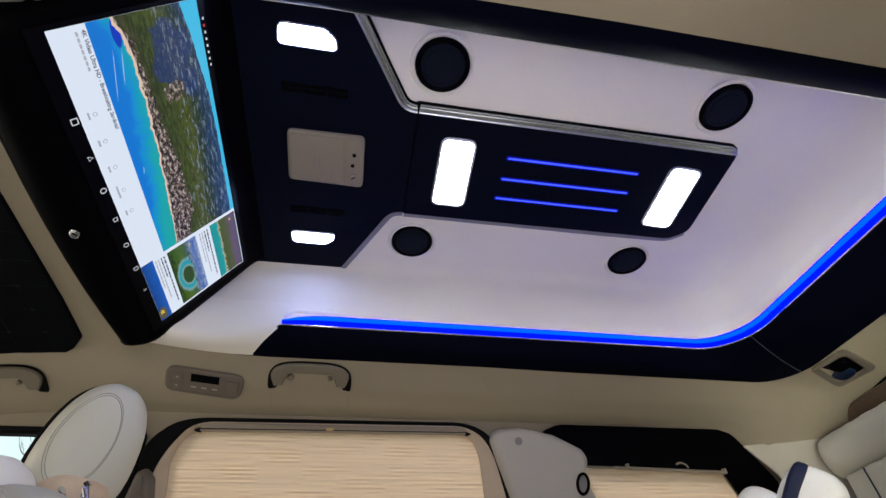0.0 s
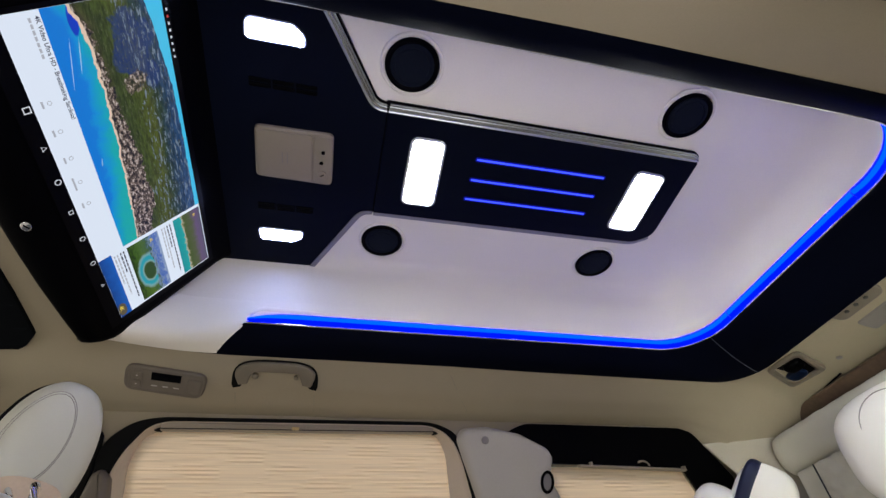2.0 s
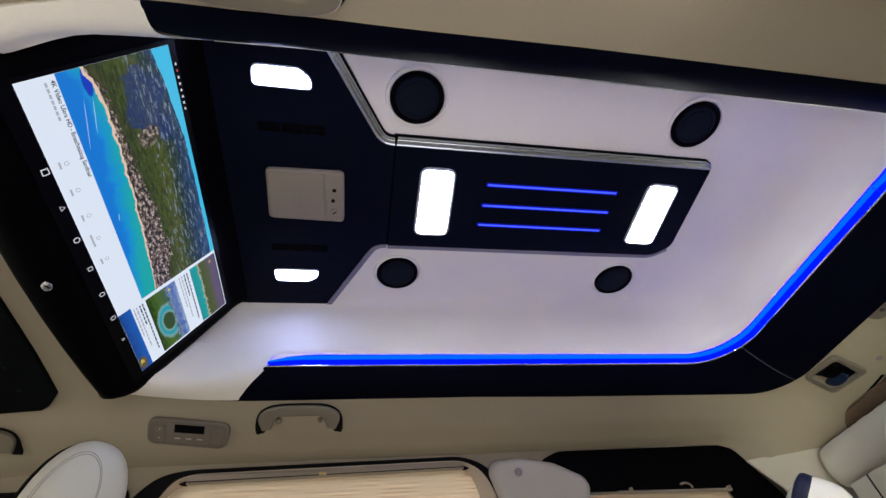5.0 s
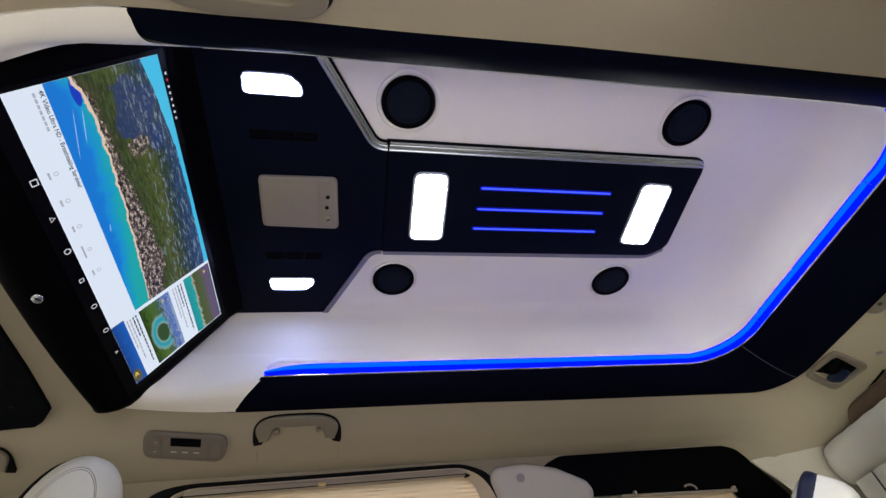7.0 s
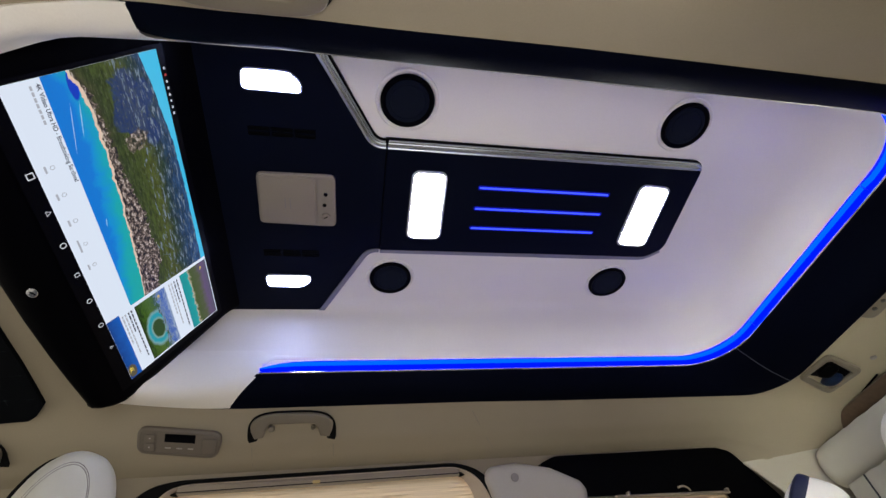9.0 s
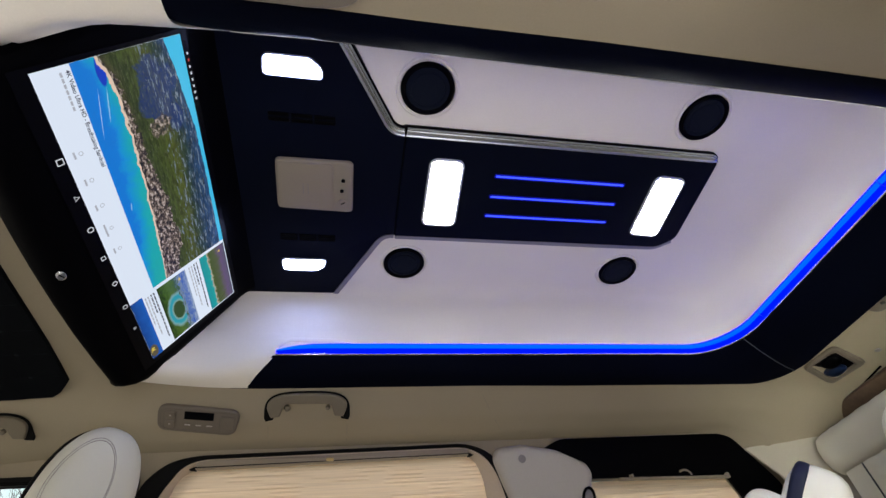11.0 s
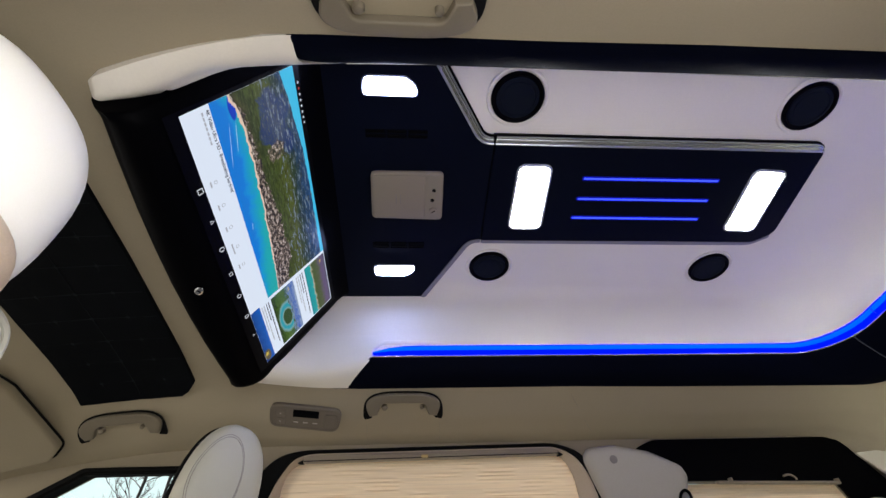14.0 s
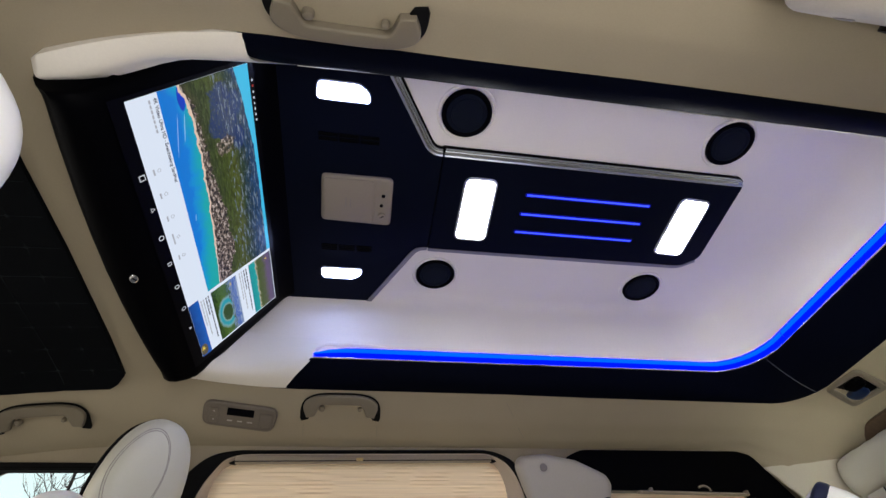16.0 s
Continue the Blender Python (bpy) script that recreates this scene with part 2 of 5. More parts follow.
def cushion(size, power, m, cuts=9, shape=None):
    """A soft upholstered block: a box blown up towards an ellipsoid."""
    bm = bmesh.new()
    bmesh.ops.create_cube(bm, size=2.0)
    bmesh.ops.subdivide_edges(bm, edges=bm.edges, cuts=cuts, use_grid_fill=True)
    for v in bm.verts:
        c = v.co
        k = (abs(c.x) ** power + abs(c.y) ** power + abs(c.z) ** power) ** (-1 / power)
        p = Vector((c.x * k * size[0] / 2, c.y * k * size[1] / 2, c.z * k * size[2] / 2))
        if shape:
            p = shape(p)
        v.co = m @ p
    return bm


DOWN = (0, 0, -1)


def under(x, y, z):
    """A frame on the underside of something at z: x along the van, z pointing down."""
    return frame_at((x, y, z), (1, 0, 0), DOWN)


# ---- the raised ceiling ----
CEIL = 1.634


def u_path(front, side, rear, radius, n_side=28, n_arc=14, n_rear=20):
    """Points round a U that is open to the front: right side, rear, left side."""
    half = []
    for i in range(n_side):
        half.append((front + (rear - radius - front) * i / n_side, side))
    for i in range(n_arc):
        a = math.pi / 2 * (1 - i / n_arc)
        half.append((rear - radius + radius * math.cos(a), side - radius + radius * math.sin(a)))
    for i in range(n_rear // 2 + 1):
        half.append((rear, (side - radius) * (1 - i / (n_rear // 2))))
    return half + [(x, -y) for x, y in half[-2::-1]]


def swell(path, d, fade=0.3):
    """Moves the left side outwards by up to d, fading out towards the rear."""
    return [(x, y if y > 0 else y - d * min(1, max(0, (x + 0.255) / 0.2)) * min(1, max(0, (1.25 - x) / fade))) for x, y in path]


INNER = swell(u_path(-0.19, 0.405, 1.182, 0.15), 0.005)
OUTER = swell(u_path(-0.255, 0.473, 1.378, 0.13), 0.0035, 0.35)
TUB = swell(u_path(-0.60, 0.405, 1.182, 0.15), 0.005)
FLAT = u_path(-0.60, 0.27, 0.96, 0.06)
COVE = [(-0.06, 1.428), (0.0, 1.458), (-0.06, 1.480), (-0.075, 1.51), (-0.062, 1.550), (-0.03, 1.585), (0.04, 1.615), (0.14, 1.633), (0.28, 1.6435), (0.42, 1.6460), (0.6, 1.6432), (0.8, 1.6385), (1.0, CEIL)]

rows = [[(a[0] + (b[0] - a[0]) * f, a[1] + (b[1] - a[1]) * f, z) for a, b in zip(TUB, FLAT)] for f, z in COVE]
bm, vs = loft(rows)
bm.faces.new(vs[-1])
ceiling = tagged(link("ceiling", bm, WHITE), "raised ivory leather ceiling with softly curved coves", "ceiling", kind="structure")

# white fairings that run on from the navy roll to the screen
for s in (1, -1):
    rows = []
    for i in range(15):
        f = i / 14
        x = -0.186 - 0.354 * f
        g = min(1.0, max(0.0, (f - 0.42) / 0.46))
        yo, yi = 0.466 - 0.064 * f ** 1.6, 0.405 - 0.041 * g * g * (3 - 2 * g)
        zo, zi = 1.362 - 0.010 * f, 1.425 - 0.062 * f
        xo = x - 0.069 * (1 - f)
        row = [(xo, s * (yo + 0.004), zo + 0.03), (xo, s * yo, zo)]
        for j in range(1, 9):
            w = j / 8
            row.append((xo + (x - xo) * w ** (1.25 if s > 0 else 6.0), s * (yo + (yi - yo) * w - 0.012 * math.sin(math.pi * w)), zo + (zi - zo) * w - 0.012 * math.sin(math.pi * w)))
        row += [(x, s * yi, 1.46), (x, s * (yi + 0.008), 1.50)]
        rows.append(row)
    end = rows[-1]
    rows.append([(p[0] - 0.018, p[1] - s * 0.012, p[2] + 0.012) for p in end])
    rows.append([(p[0] - 0.026, p[1] - s * 0.03, p[2] + 0.05) for p in end])
    bm, _ = loft(rows)
    link("fairing", bm, WHITE, ceiling)

# navy roll round the opening
roll = thing("ceiling_trim_roll", "navy leather roll round the raised ceiling's opening", "trim", kind="structure")


LAST = len(INNER) - 1


def roll_rows(first, last):
    rows = []
    for k in range(first, last + 1):
        (xi, yi), (xo, yo) = INNER[k], OUTER[k]
        rear = min(1.0, max(0.0, (xo - xi) / 0.2))
        wide = max(0.0, abs(yo) - 0.473)
        if k in (0, LAST):
            xi, xo = xi - 0.007, xo - 0.007
        o, i_ = Vector((xo, yo, 1.362 - 0.006 * rear - 0.9 * wide)), Vector((xi, yi, 1.420))
        d = i_ - o
        flat = Vector((d.x, d.y, 0)).normalized()
        nrm = Vector((flat.x * d.z, flat.y * d.z, -Vector((d.x, d.y)).length)).normalized()
        row = [o + Vector((-flat.x * 0.004, -flat.y * 0.004, 0.035)), o + Vector((-flat.x * 0.003, -flat.y * 0.003, 0.004))]
        for j in range(11):
            w = j / 10
            q = o + d * w + nrm * 0.016 * math.sin(math.pi * w) ** 0.8
            if k < 28 or k > LAST - 28:
                q.x = o.x + d.x * w ** (1.25 if yo > 0 else 6.0)
            row.append(q)
        row += [i_ + Vector((-flat.x * 0.006, -flat.y * 0.006, 0.004)), i_ + Vector((-flat.x * 0.03, -flat.y * 0.03, 0.006))]
        rows.append(row)
    return rows


SEAM = 28 + 10
for a, b in ((0, SEAM), (SEAM, LAST - SEAM), (LAST - SEAM, LAST)):
    bm, vs = loft(roll_rows(a, b))
    if a == 0:
        bm.faces.new(vs[0][1:13])
    if b == LAST:
        bm.faces.new(vs[-1][1:13])
    part("roll_section", bm, NAVY, roll)
# The seams' glint is put into a colour lighter than the roll.
for k in (SEAM, LAST - SEAM):
    part("roll_seam", tube([p + Vector((0, 0, -0.0004)) for p in roll_rows(k, k)[0][2:13]], 0.0016, 6), SEAM_DARK, roll)
part("chrome_bead", tube([(x, y, 1.4225) for x, y in INNER], 0.0028, 8), BRIGHT, roll, "thin bright chrome bead")

# blue light strip above the roll
strip_rows = []
for k, (x, y) in enumerate(INNER):
    n_ = (Vector((0, 1 if y > 0 else -1, 0)) if k < 28 or k > LAST - 28 else (Vector((x - 1.032, y - math.copysign(0.255, y), 0)).normalized() if abs(y) > 0.256 else Vector((1, 0, 0))))
    tall = {0: 0.25, 1: 0.75, 2: 0.95}.get(min(k, LAST - k), 1.0)
    proud = 1.0 if k < LAST - 42 else 0.25
    strip_rows.append([Vector((x, y, 1.427 + (h - 1.427) * tall)) + n_ * (d if d > 0 else d * proud) for h, d in ((1.427, 0.005), (1.430, -0.002), (1.4375, -0.006), (1.441, -0.0075), (1.447, -0.0075), (1.4505, -0.006), (1.457, -0.001), (1.463, 0.007))])
strip = thing("light_strip", "glowing blue ambient light strip along the ceiling's opening", "light strip")
bm, _ = loft([row[:3] for row in strip_rows])
part("lower_band", bm, LED, strip, "deep blue glowing band")
bm, _ = loft([row[2:6] for row in strip_rows])
part("core_band", bm, LED_CORE, strip, "bright azure glowing core")
bm, _ = loft([row[5:] for row in strip_rows])
part("upper_band", bm, LED_TOP, strip, "deep blue glowing band")

for k in (43, LAST - 43):
    part("joint", tube([p * 1.0 for p in strip_rows[k][1:7]], 0.0013, 6), DEVICE, strip, "dark joint between two lengths of the strip")

# soft folds of leather over the strip's two ends
for s in (1, -1):
    rows = []
    for i in range(25):
        f = i / 24
        x = -0.203 + 0.28 * f
        rise = min(1.0, f / 0.16) ** 0.6
        z = 1.428 + 0.043 * rise - 0.009 * max(0.0, f - 0.2) ** 0.8
        r = 0.0105 * min(1.0, f / 0.08 + 0.15) * min(1.0, (1 - f) / 0.4 + 0.05)
        y = 0.410 + 0.003 * rise
        rows.append([(x, s * (y - r * math.cos(a) * 0.9), z + r * math.sin(a)) for a in [math.pi * 2 * k / 10 for k in range(10)]])
    bm, vs = loft(rows, close_v=True)
    bm.faces.new(vs[0])
    bm.faces.new(vs[-1])
    link("strip_pocket_fold", bm, WHITE, ceiling)

# ---- headliner round the opening ----
PROFILE = [(0.0, 1.385), (0.3, 1.379), (0.42, 1.370), (0.473, 1.360), (0.51, 1.338), (0.55, 1.314), (0.61, 1.294), (0.665, 1.286), (0.72, 1.284)]


def roof_z(x, y):
    y = abs(y)
    z = float(np.interp(y, [p[0] for p in PROFILE], [p[1] for p in PROFILE]))
    if x < -0.62:
        z -= 0.16 * (-0.62 - x) ** 2 + 0.03 * (-0.62 - x)
    if x > 1.36:
        z -= (x - 1.36) * 0.25
    if x > 1.225 and y > 0.50:
        z -= 0.115 * min(1.0, (x - 1.225) / 0.13) * ((y - 0.50) / 0.165) ** 2
    return z


def rounded_loop(x0, x1, half, r0, r1, n=10):
    """A closed loop of points round a rounded rectangle, with the same count for every size."""
    pts = []
    for cx, cy, a0, r in ((x1 - r1, half - r1, 90, r1), (x1 - r1, -half + r1, 0, r1), (x0 + r0, -half + r0, -90, r0), (x0 + r0, half - r0, -180, r0)):
        arc = [(cx + r * math.cos(radians(a0 - 90 * i / n)), cy + r * math.sin(radians(a0 - 90 * i / n))) for i in range(n + 1)]
        pts.append(arc)
    out = []
    for i in range(4):
        arc, nxt = pts[i], pts[(i + 1) % 4]
        out += arc
        a, b = Vector(arc[-1]), Vector(nxt[0])
        m_ = 24 if i % 2 else 14
        out += [tuple(a + (b - a) * (j / m_)) for j in range(1, m_)]
    return out


hole = rounded_loop(-0.545, 1.370, 0.469, 0.03, 0.125)
hole = [(x, y * (1 - 0.185 * min(1, max(0, (-0.27 - x) / 0.26)) ** 1.5)) for x, y in hole]
edge = rounded_loop(-1.22, 1.735, 0.70, 0.05, 0.05)
rows = []
for i in range(22):
    f = i / 21
    row = []
    for (ax, ay), (bx, by) in zip(hole, edge):
        x, y = ax + (bx - ax) * f, ay + (by - ay) * f
        row.append((x, y, roof_z(x, y)))
    rows.append(row)
bm, _ = loft(rows, close_v=True)
headliner = tagged(link("headliner", bm, HEADLINER), "beige suede headliner round the raised ceiling", "headliner", kind="structure")

# roof skin above everything, so that no sky shines in
bm, _ = loft([[(x, y, 1.72 - 0.5 * max(0, abs(y) - 0.45)) for y in (-0.86, -0.45, 0.45, 0.86)] for x in (-1.3, 1.95)])
tagged(link("roof_shell", bm, BLACK), "dark outer roof shell of the van", "roof", kind="structure")

# ---- dark front panel and centre panel ----
panel = thing("ceiling_panel", "dark navy ceiling panel with lamps and chrome edges", "ceiling panel")
FRONT_OUTLINE = round_poly([(-0.33, -0.369), (-0.060, -0.369), (0.072, -0.150), (0.104, -0.150), (0.104, 0.150), (0.072, 0.150), (-0.052, 0.386), (-0.33, 0.386)],
                           [0, 0.004, 0.05, 0, 0, 0.05, 0.012, 0])
MID_OUTLINE = round_poly([(0.106, -0.150), (0.915, -0.150), (0.931, 0.112), (0.884, 0.148), (0.106, 0.150)], [0, 0.010, 0.04, 0.05, 0])


def flat_under(z):
    """Outline x, y taken as world x, y; rises downwards from z."""
    return Matrix(((1, 0, 0, 0), (0, 1, 0, 0), (0, 0, -1, z), (0, 0, 0, 1)))


part("front_panel", slab(FRONT_OUTLINE, 0.010, 0.003, flat_under(CEIL)), NAVY_PANEL, panel)
# the panel's right edge runs out on the curve of the cove
rows = []
for i in range(9):
    w = i / 8
    row = []
    for j in range(25):
        x = -0.33 + (0.299 + 0.020 * (1 - w)) * j / 24
        y = 0.305 + (float(np.interp(x, (-0.33, -0.303, -0.275, -0.245, -0.20, -0.05), (0.402, 0.385, 0.366, 0.352, 0.344, 0.341))) - 0.305) * w
        z = min(1.632, float(np.interp((0.405 - y) / 0.135, [c[0] for c in COVE[4:]], [c[1] for c in COVE[4:]])))
        row.append((x, y, z - (0.004 if 0 < i < 8 and j < 24 else -0.001 if i == 8 or j == 24 else 0.003)))
    rows.append(row)
bm, _ = loft(rows)
part("panel_edge", bm, NAVY_PANEL, panel)
part("seam_strip", slab([(0.101, -0.173), (0.109, -0.173), (0.109, 0.149), (0.101, 0.149)], 0.0085, 0.001, flat_under(CEIL)), BLACK, panel)
part("centre_panel", slab(MID_OUTLINE, 0.013, 0.004, flat_under(CEIL)), NAVY_PANEL, panel)


def ribbon(path, w0, w1, z0, z1, profile, taper=()):
    """A strip along a path: from w0 to w1 to its left, from z0 to z1, with a cross-section of (part of the width, rise) pairs; taper narrows it at the path's last points."""
    rows = []
    for i, p in enumerate(path):
        p = Vector(p)
        t = (Vector(path[min(i + 1, len(path) - 1)]) - Vector(path[max(i - 1, 0)])).normalized()
        n_ = Vector((-t.y, t.x))
        row = []
        for f, dz in profile:
            k = i - len(path) + len(taper)
            q = p + n_ * (w0 + (w1 - w0) * f) * (taper[k] if k >= 0 else 1.0)
            row.append((q.x, q.y, z0 + (z1 - z0) * f + dz))
        rows.append(row)
    bm, vs = loft(rows)
    bm.faces.new(vs[0])
    bm.faces.new(vs[-1])
    return bm


LIP = ((0, 0.012), (0, 0.0006), (0.25, -0.0006), (0.75, -0.0006), (1, 0.0006), (1, 0.012))
PLAIN = ((0, 0.012), (0, 0.0), (1, 0.0), (1, 0.012))


ROUND = [math.sin(radians(9 * i)) for i in range(11)]
END = [max(0.06, math.sqrt(max(0.0, 1 - f * f))) for f in ROUND]


def side_path(s):
    corner = round_poly([(-0.060, -0.369) if s < 0 else (-0.052, -0.386), (0.072, -0.150), (0.300, -0.150)], [0, 0.05, 0], 8)
    front_ = [p for p in corner if p.x < 0.103] + [Vector((0.103, -0.150))]
    rear_ = [Vector((0.107, -0.150)), Vector((0.4, -0.150)), Vector((0.7, -0.150))]
    if s < 0:
        rear_ += [Vector((0.884 + 0.030 * f, -0.150)) for f in ROUND]
    else:
        rear_ += round_poly([(0.7, -0.150), (0.884, -0.148), (0.922, -0.120)], [0, 0.05, 0], 6)[1:]
    flip = (lambda p: Vector((p.x, p.y))) if s < 0 else (lambda p: Vector((p.x, -p.y)))
    return [flip(p) for p in front_], [flip(p) for p in rear_]


for s in (-1, 1):
    for wide, path in zip((0.016, 0.019), side_path(s)):
        k = -1 if s < 0 else 1
        end = END if wide == 0.019 else ()
        if s < 0:
            edge_strip = part("chrome_edge", ribbon(path, k * wide, -k * 0.001, 1.6268, 1.6215, ((0, 0.008), (0, 0.0018), (1, 0.0018), (1, 0.008)), end), CHROME_DARK, panel, "brushed chrome edge strip with a dark channel")
            part("outer_lip", ribbon(path, k * wide, k * (wide - 0.0034), 1.6268, 1.6258, LIP, end), CHROME, edge_strip)
            part("middle_lip", ribbon(path, k * (wide * 0.66), k * (wide * 0.66 - 0.0022), 1.6256, 1.6246, LIP, end), CHROME, edge_strip)
            part("inner_lip", ribbon(path, k * 0.0030, -k * 0.002, 1.6225, 1.6212, LIP, end), CHROME, edge_strip)
            # Black strip drawn for the thin shadow outside the chrome.
            part("shadow_line", ribbon(path, k * (wide + 0.0040), k * wide, 1.6278, 1.6278, PLAIN, end), BLACK, edge_strip)
        else:
            part("panel_lip", ribbon(path, k * wide * 0.75, -k * 0.004, 1.6275, 1.6212, PLAIN), CHROME_SHADED, panel, "chrome edge strip coloured violet-grey for its dark reflection")

# lamps in the panel
LENS_Z = CEIL - 0.013


def ceiling_lamp(outline, z, label, rim=0.006, shine=None):
    lamp = thing("ceiling_lamp", label, "lamp", "lamps in the ceiling panel")
    pts = ccw(outline)
    part("rim", band(inset(pts, -rim), pts, 0.005, flat_under(z), 0.0015), LAMP_RIM, lamp)
    part("lens", slab(inset(pts, 0.0008), 0.0052, 0.0008, flat_under(z)), shine or LAMP, lamp, "glowing white lens")
    return lamp


ceiling_lamp(round_poly([(0.174, -0.094), (0.248, -0.094), (0.256, 0.098), (0.176, 0.098)], 0.016), LENS_Z, "lit white rectangular lamp in the navy ceiling panel")
ceiling_lamp(round_poly([(0.768, -0.094), (0.846, -0.090), (0.857, 0.099), (0.776, 0.096)], 0.016), LENS_Z, "lit white rectangular lamp in the navy ceiling panel")
for s, d in ((-1, 0.005), (1, 0.008)):
    ceiling_lamp(round_poly([(-0.190, s * 0.257 - d), (-0.076, s * 0.257 - d), (-0.079, s * 0.279 - d), (-0.100, s * 0.296 - d), (-0.187, s * 0.296 - d)], [0.010, 0.008, 0.022, 0.024, 0.013]),
                 CEIL - 0.010, "lit white reading lamp with a slanted corner in the navy panel", 0.003, LAMP_SMALL)

for y in (-0.062, 0.0, 0.062):
    slit = tagged(link("light_slit", slab(round_poly(rect(0.345, 0.005), 0.0024), 0.004, 0.001, frame_at((0.511, y, LENS_Z + 0.001), (1, 0, 0), DOWN)), SLIT),
                  "thin glowing blue light slit in the navy panel", "light slit", "light slits in the ceiling panel")
    bm = band(round_poly(rect(0.353, 0.012), 0.005), round_poly(rect(0.3455, 0.0056), 0.0024), 0.003, frame_at((0.511, y, LENS_Z), (1, 0, 0), DOWN), 0.001)
    part("slit_frame", bm, SLIT_EDGE, slit, "dim blue edge of the slit")

# air slots in the front panel
for s in (-1, 1):
    vent = thing("air_slots", "black slotted grille in the navy panel", "vent", "slotted grilles")
    for row_y in (-0.006, 0.006):
        for cx in (-0.168, -0.120, -0.072):
            m = frame_at((cx, s * 0.170 + row_y, CEIL - 0.010), (1, 0, 0), DOWN)
            part("slot", band(round_poly(rect(0.044, 0.009), 0.002), round_poly(rect(0.040, 0.005), 0.0015), 0.002, m, 0.0008), BLACK, vent)
            part("louvre", slab(rect(0.040, 0.005), 0.0006, 0.0002, m), BLACK, vent)

# speakers in the white ceiling
for cx in (0.142, 0.812):
    for cy in (-0.260, 0.260):
        sp = thing("ceiling_speaker", "round black speaker with a pale ring in the ivory ceiling", "speaker", "round speakers in the ceiling")
        m = frame_at((cx, cy, CEIL), (1, 0, 0), DOWN)
        part("ring", turned([(0.069, -0.002), (0.0685, 0.002), (0.066, 0.004), (0.061, 0.0035), (0.058, 0.0)], m, 48), WHITE, sp, "pale raised ring")
        surround = part("surround", turned([(0.058, -0.002), (0.0578, 0.006), (0.055, 0.009), (0.052, 0.009), (0.049, 0.006), (0.047, 0.0045)], m, 48), BLACK, sp)
        part("grille", turned([(0.047, 0.0), (0.047, 0.005), (0.043, 0.007), (0.0385, 0.0070), (0.0380, 0.0058), (0.0360, 0.0058), (0.0355, 0.0070), (0.024, 0.0077), (0.004, 0.0080)], m, 48), SPEAKER, surround)

# overhead switch console
con = thing("overhead_console", "warm grey plastic switch console in the navy panel", "console")
out = round_poly([(-0.184, -0.071), (-0.009, -0.073), (-0.007, 0.073), (-0.187, 0.069)], 0.014)
part("body", slab(out, 0.012, 0.005, flat_under(CEIL - 0.008)), CONSOLE, con)
lid = part("cover", slab(round_poly([(-0.178, -0.064), (-0.056, -0.066), (-0.054, 0.066), (-0.180, 0.062)], 0.009), 0.003, 0.0012, flat_under(CEIL - 0.020)), CONSOLE, con, "flat sunglasses lid")
plate = part("switch_plate", slab(round_poly([(-0.052, -0.066), (-0.015, -0.067), (-0.013, 0.067), (-0.050, 0.066)], 0.009), 0.0016, 0.0008, flat_under(CEIL - 0.020)), BEIGE_PLASTIC, con)
for x, y in ((-0.031, -0.024), (-0.034, 0.006)):
    part("button", turned([(0.0046, 0.0), (0.0046, 0.0022), (0.0034, 0.003)], frame_at((x, y, CEIL - 0.0216), (1, 0, 0), DOWN), 16), BLACK, plate, "small black button")
knob = part("knob", turned([(0.011, 0.0), (0.0105, 0.003), (0.008, 0.004)], frame_at((-0.031, 0.040, CEIL - 0.0216), (1, 0, 0), DOWN), 20), CONSOLE, con)
part("knob_mark", slab(rect(0.011, 0.0024), 0.0008, 0.0002, frame_at((-0.031, 0.040, CEIL - 0.0256), (1, -0.7, 0), DOWN)), BLACK, knob)
for dx in (-0.004, 0.004):
    part("lid_mark", slab(rect(0.0018, 0.030), 0.0008, 0.0002, frame_at((-0.118 + dx * 1.4, 0.004, CEIL - 0.023), (1, 0, 0), DOWN)), DOT_GREY, lid)

# ---- the screen at the front of the raised ceiling ----
screen = thing("ceiling_screen", "wide black roof-mounted screen that shows a coast video", "screen")
SIDE = [(-0.556, 1.70), (-0.556, 1.42), (-0.556, 1.374), (-0.548, 1.346), (-0.532, 1.322), (-0.514, 1.308), (-0.494, 1.307), (-0.476, 1.319), (-0.462, 1.338), (-0.449, 1.3585),
        (-0.38, 1.4693), (-0.312, 1.5785), (-0.302, 1.596), (-0.288, 1.613), (-0.270, 1.625), (-0.25, 1.632), (-0.25, 1.70)]


def housing_half(z):
    return 0.397 - 0.045 * (z - 1.345) if z > 1.345 else 0.397 - 2.0 * (1.345 - z) ** 1.35


rows = []
for f in (-1, -0.992, -0.97, -0.93, -0.75, -0.5, -0.25, 0, 0.25, 0.5, 0.75, 0.93, 0.97, 0.992, 1):
    drop = 0.012 * max(0, (abs(f) - 0.93) / 0.07) ** 3
    bow = 0.022 * (1 - f * f) - 0.004 * max(0, f) ** 2
    rows.append([(x - drop * 0.85 - (bow if x < -0.5 else 0), f * (housing_half(z) if f > 0 else min(0.397, 0.366 + 1.2 * max(0, z - 1.375))), z + drop * 0.53) for x, z in SIDE])
bm, vs = loft(rows, close_v=True)
bm.faces.new(vs[0])
bm.faces.new(vs[-1])
housing = part("housing", bm, PIANO, screen)

SW, SH = 0.678, 0.2556
UP = Vector((0.135, 0, 0.2168)).normalized()
FACE = Vector((UP.z, 0, -UP.x))
SCREEN = Matrix((Vector((0, 1, 0)), UP, FACE)).transposed().to_4x4()
SCREEN.translation = Vector((-0.447, -0.339, 1.360)) + FACE * 0.0015


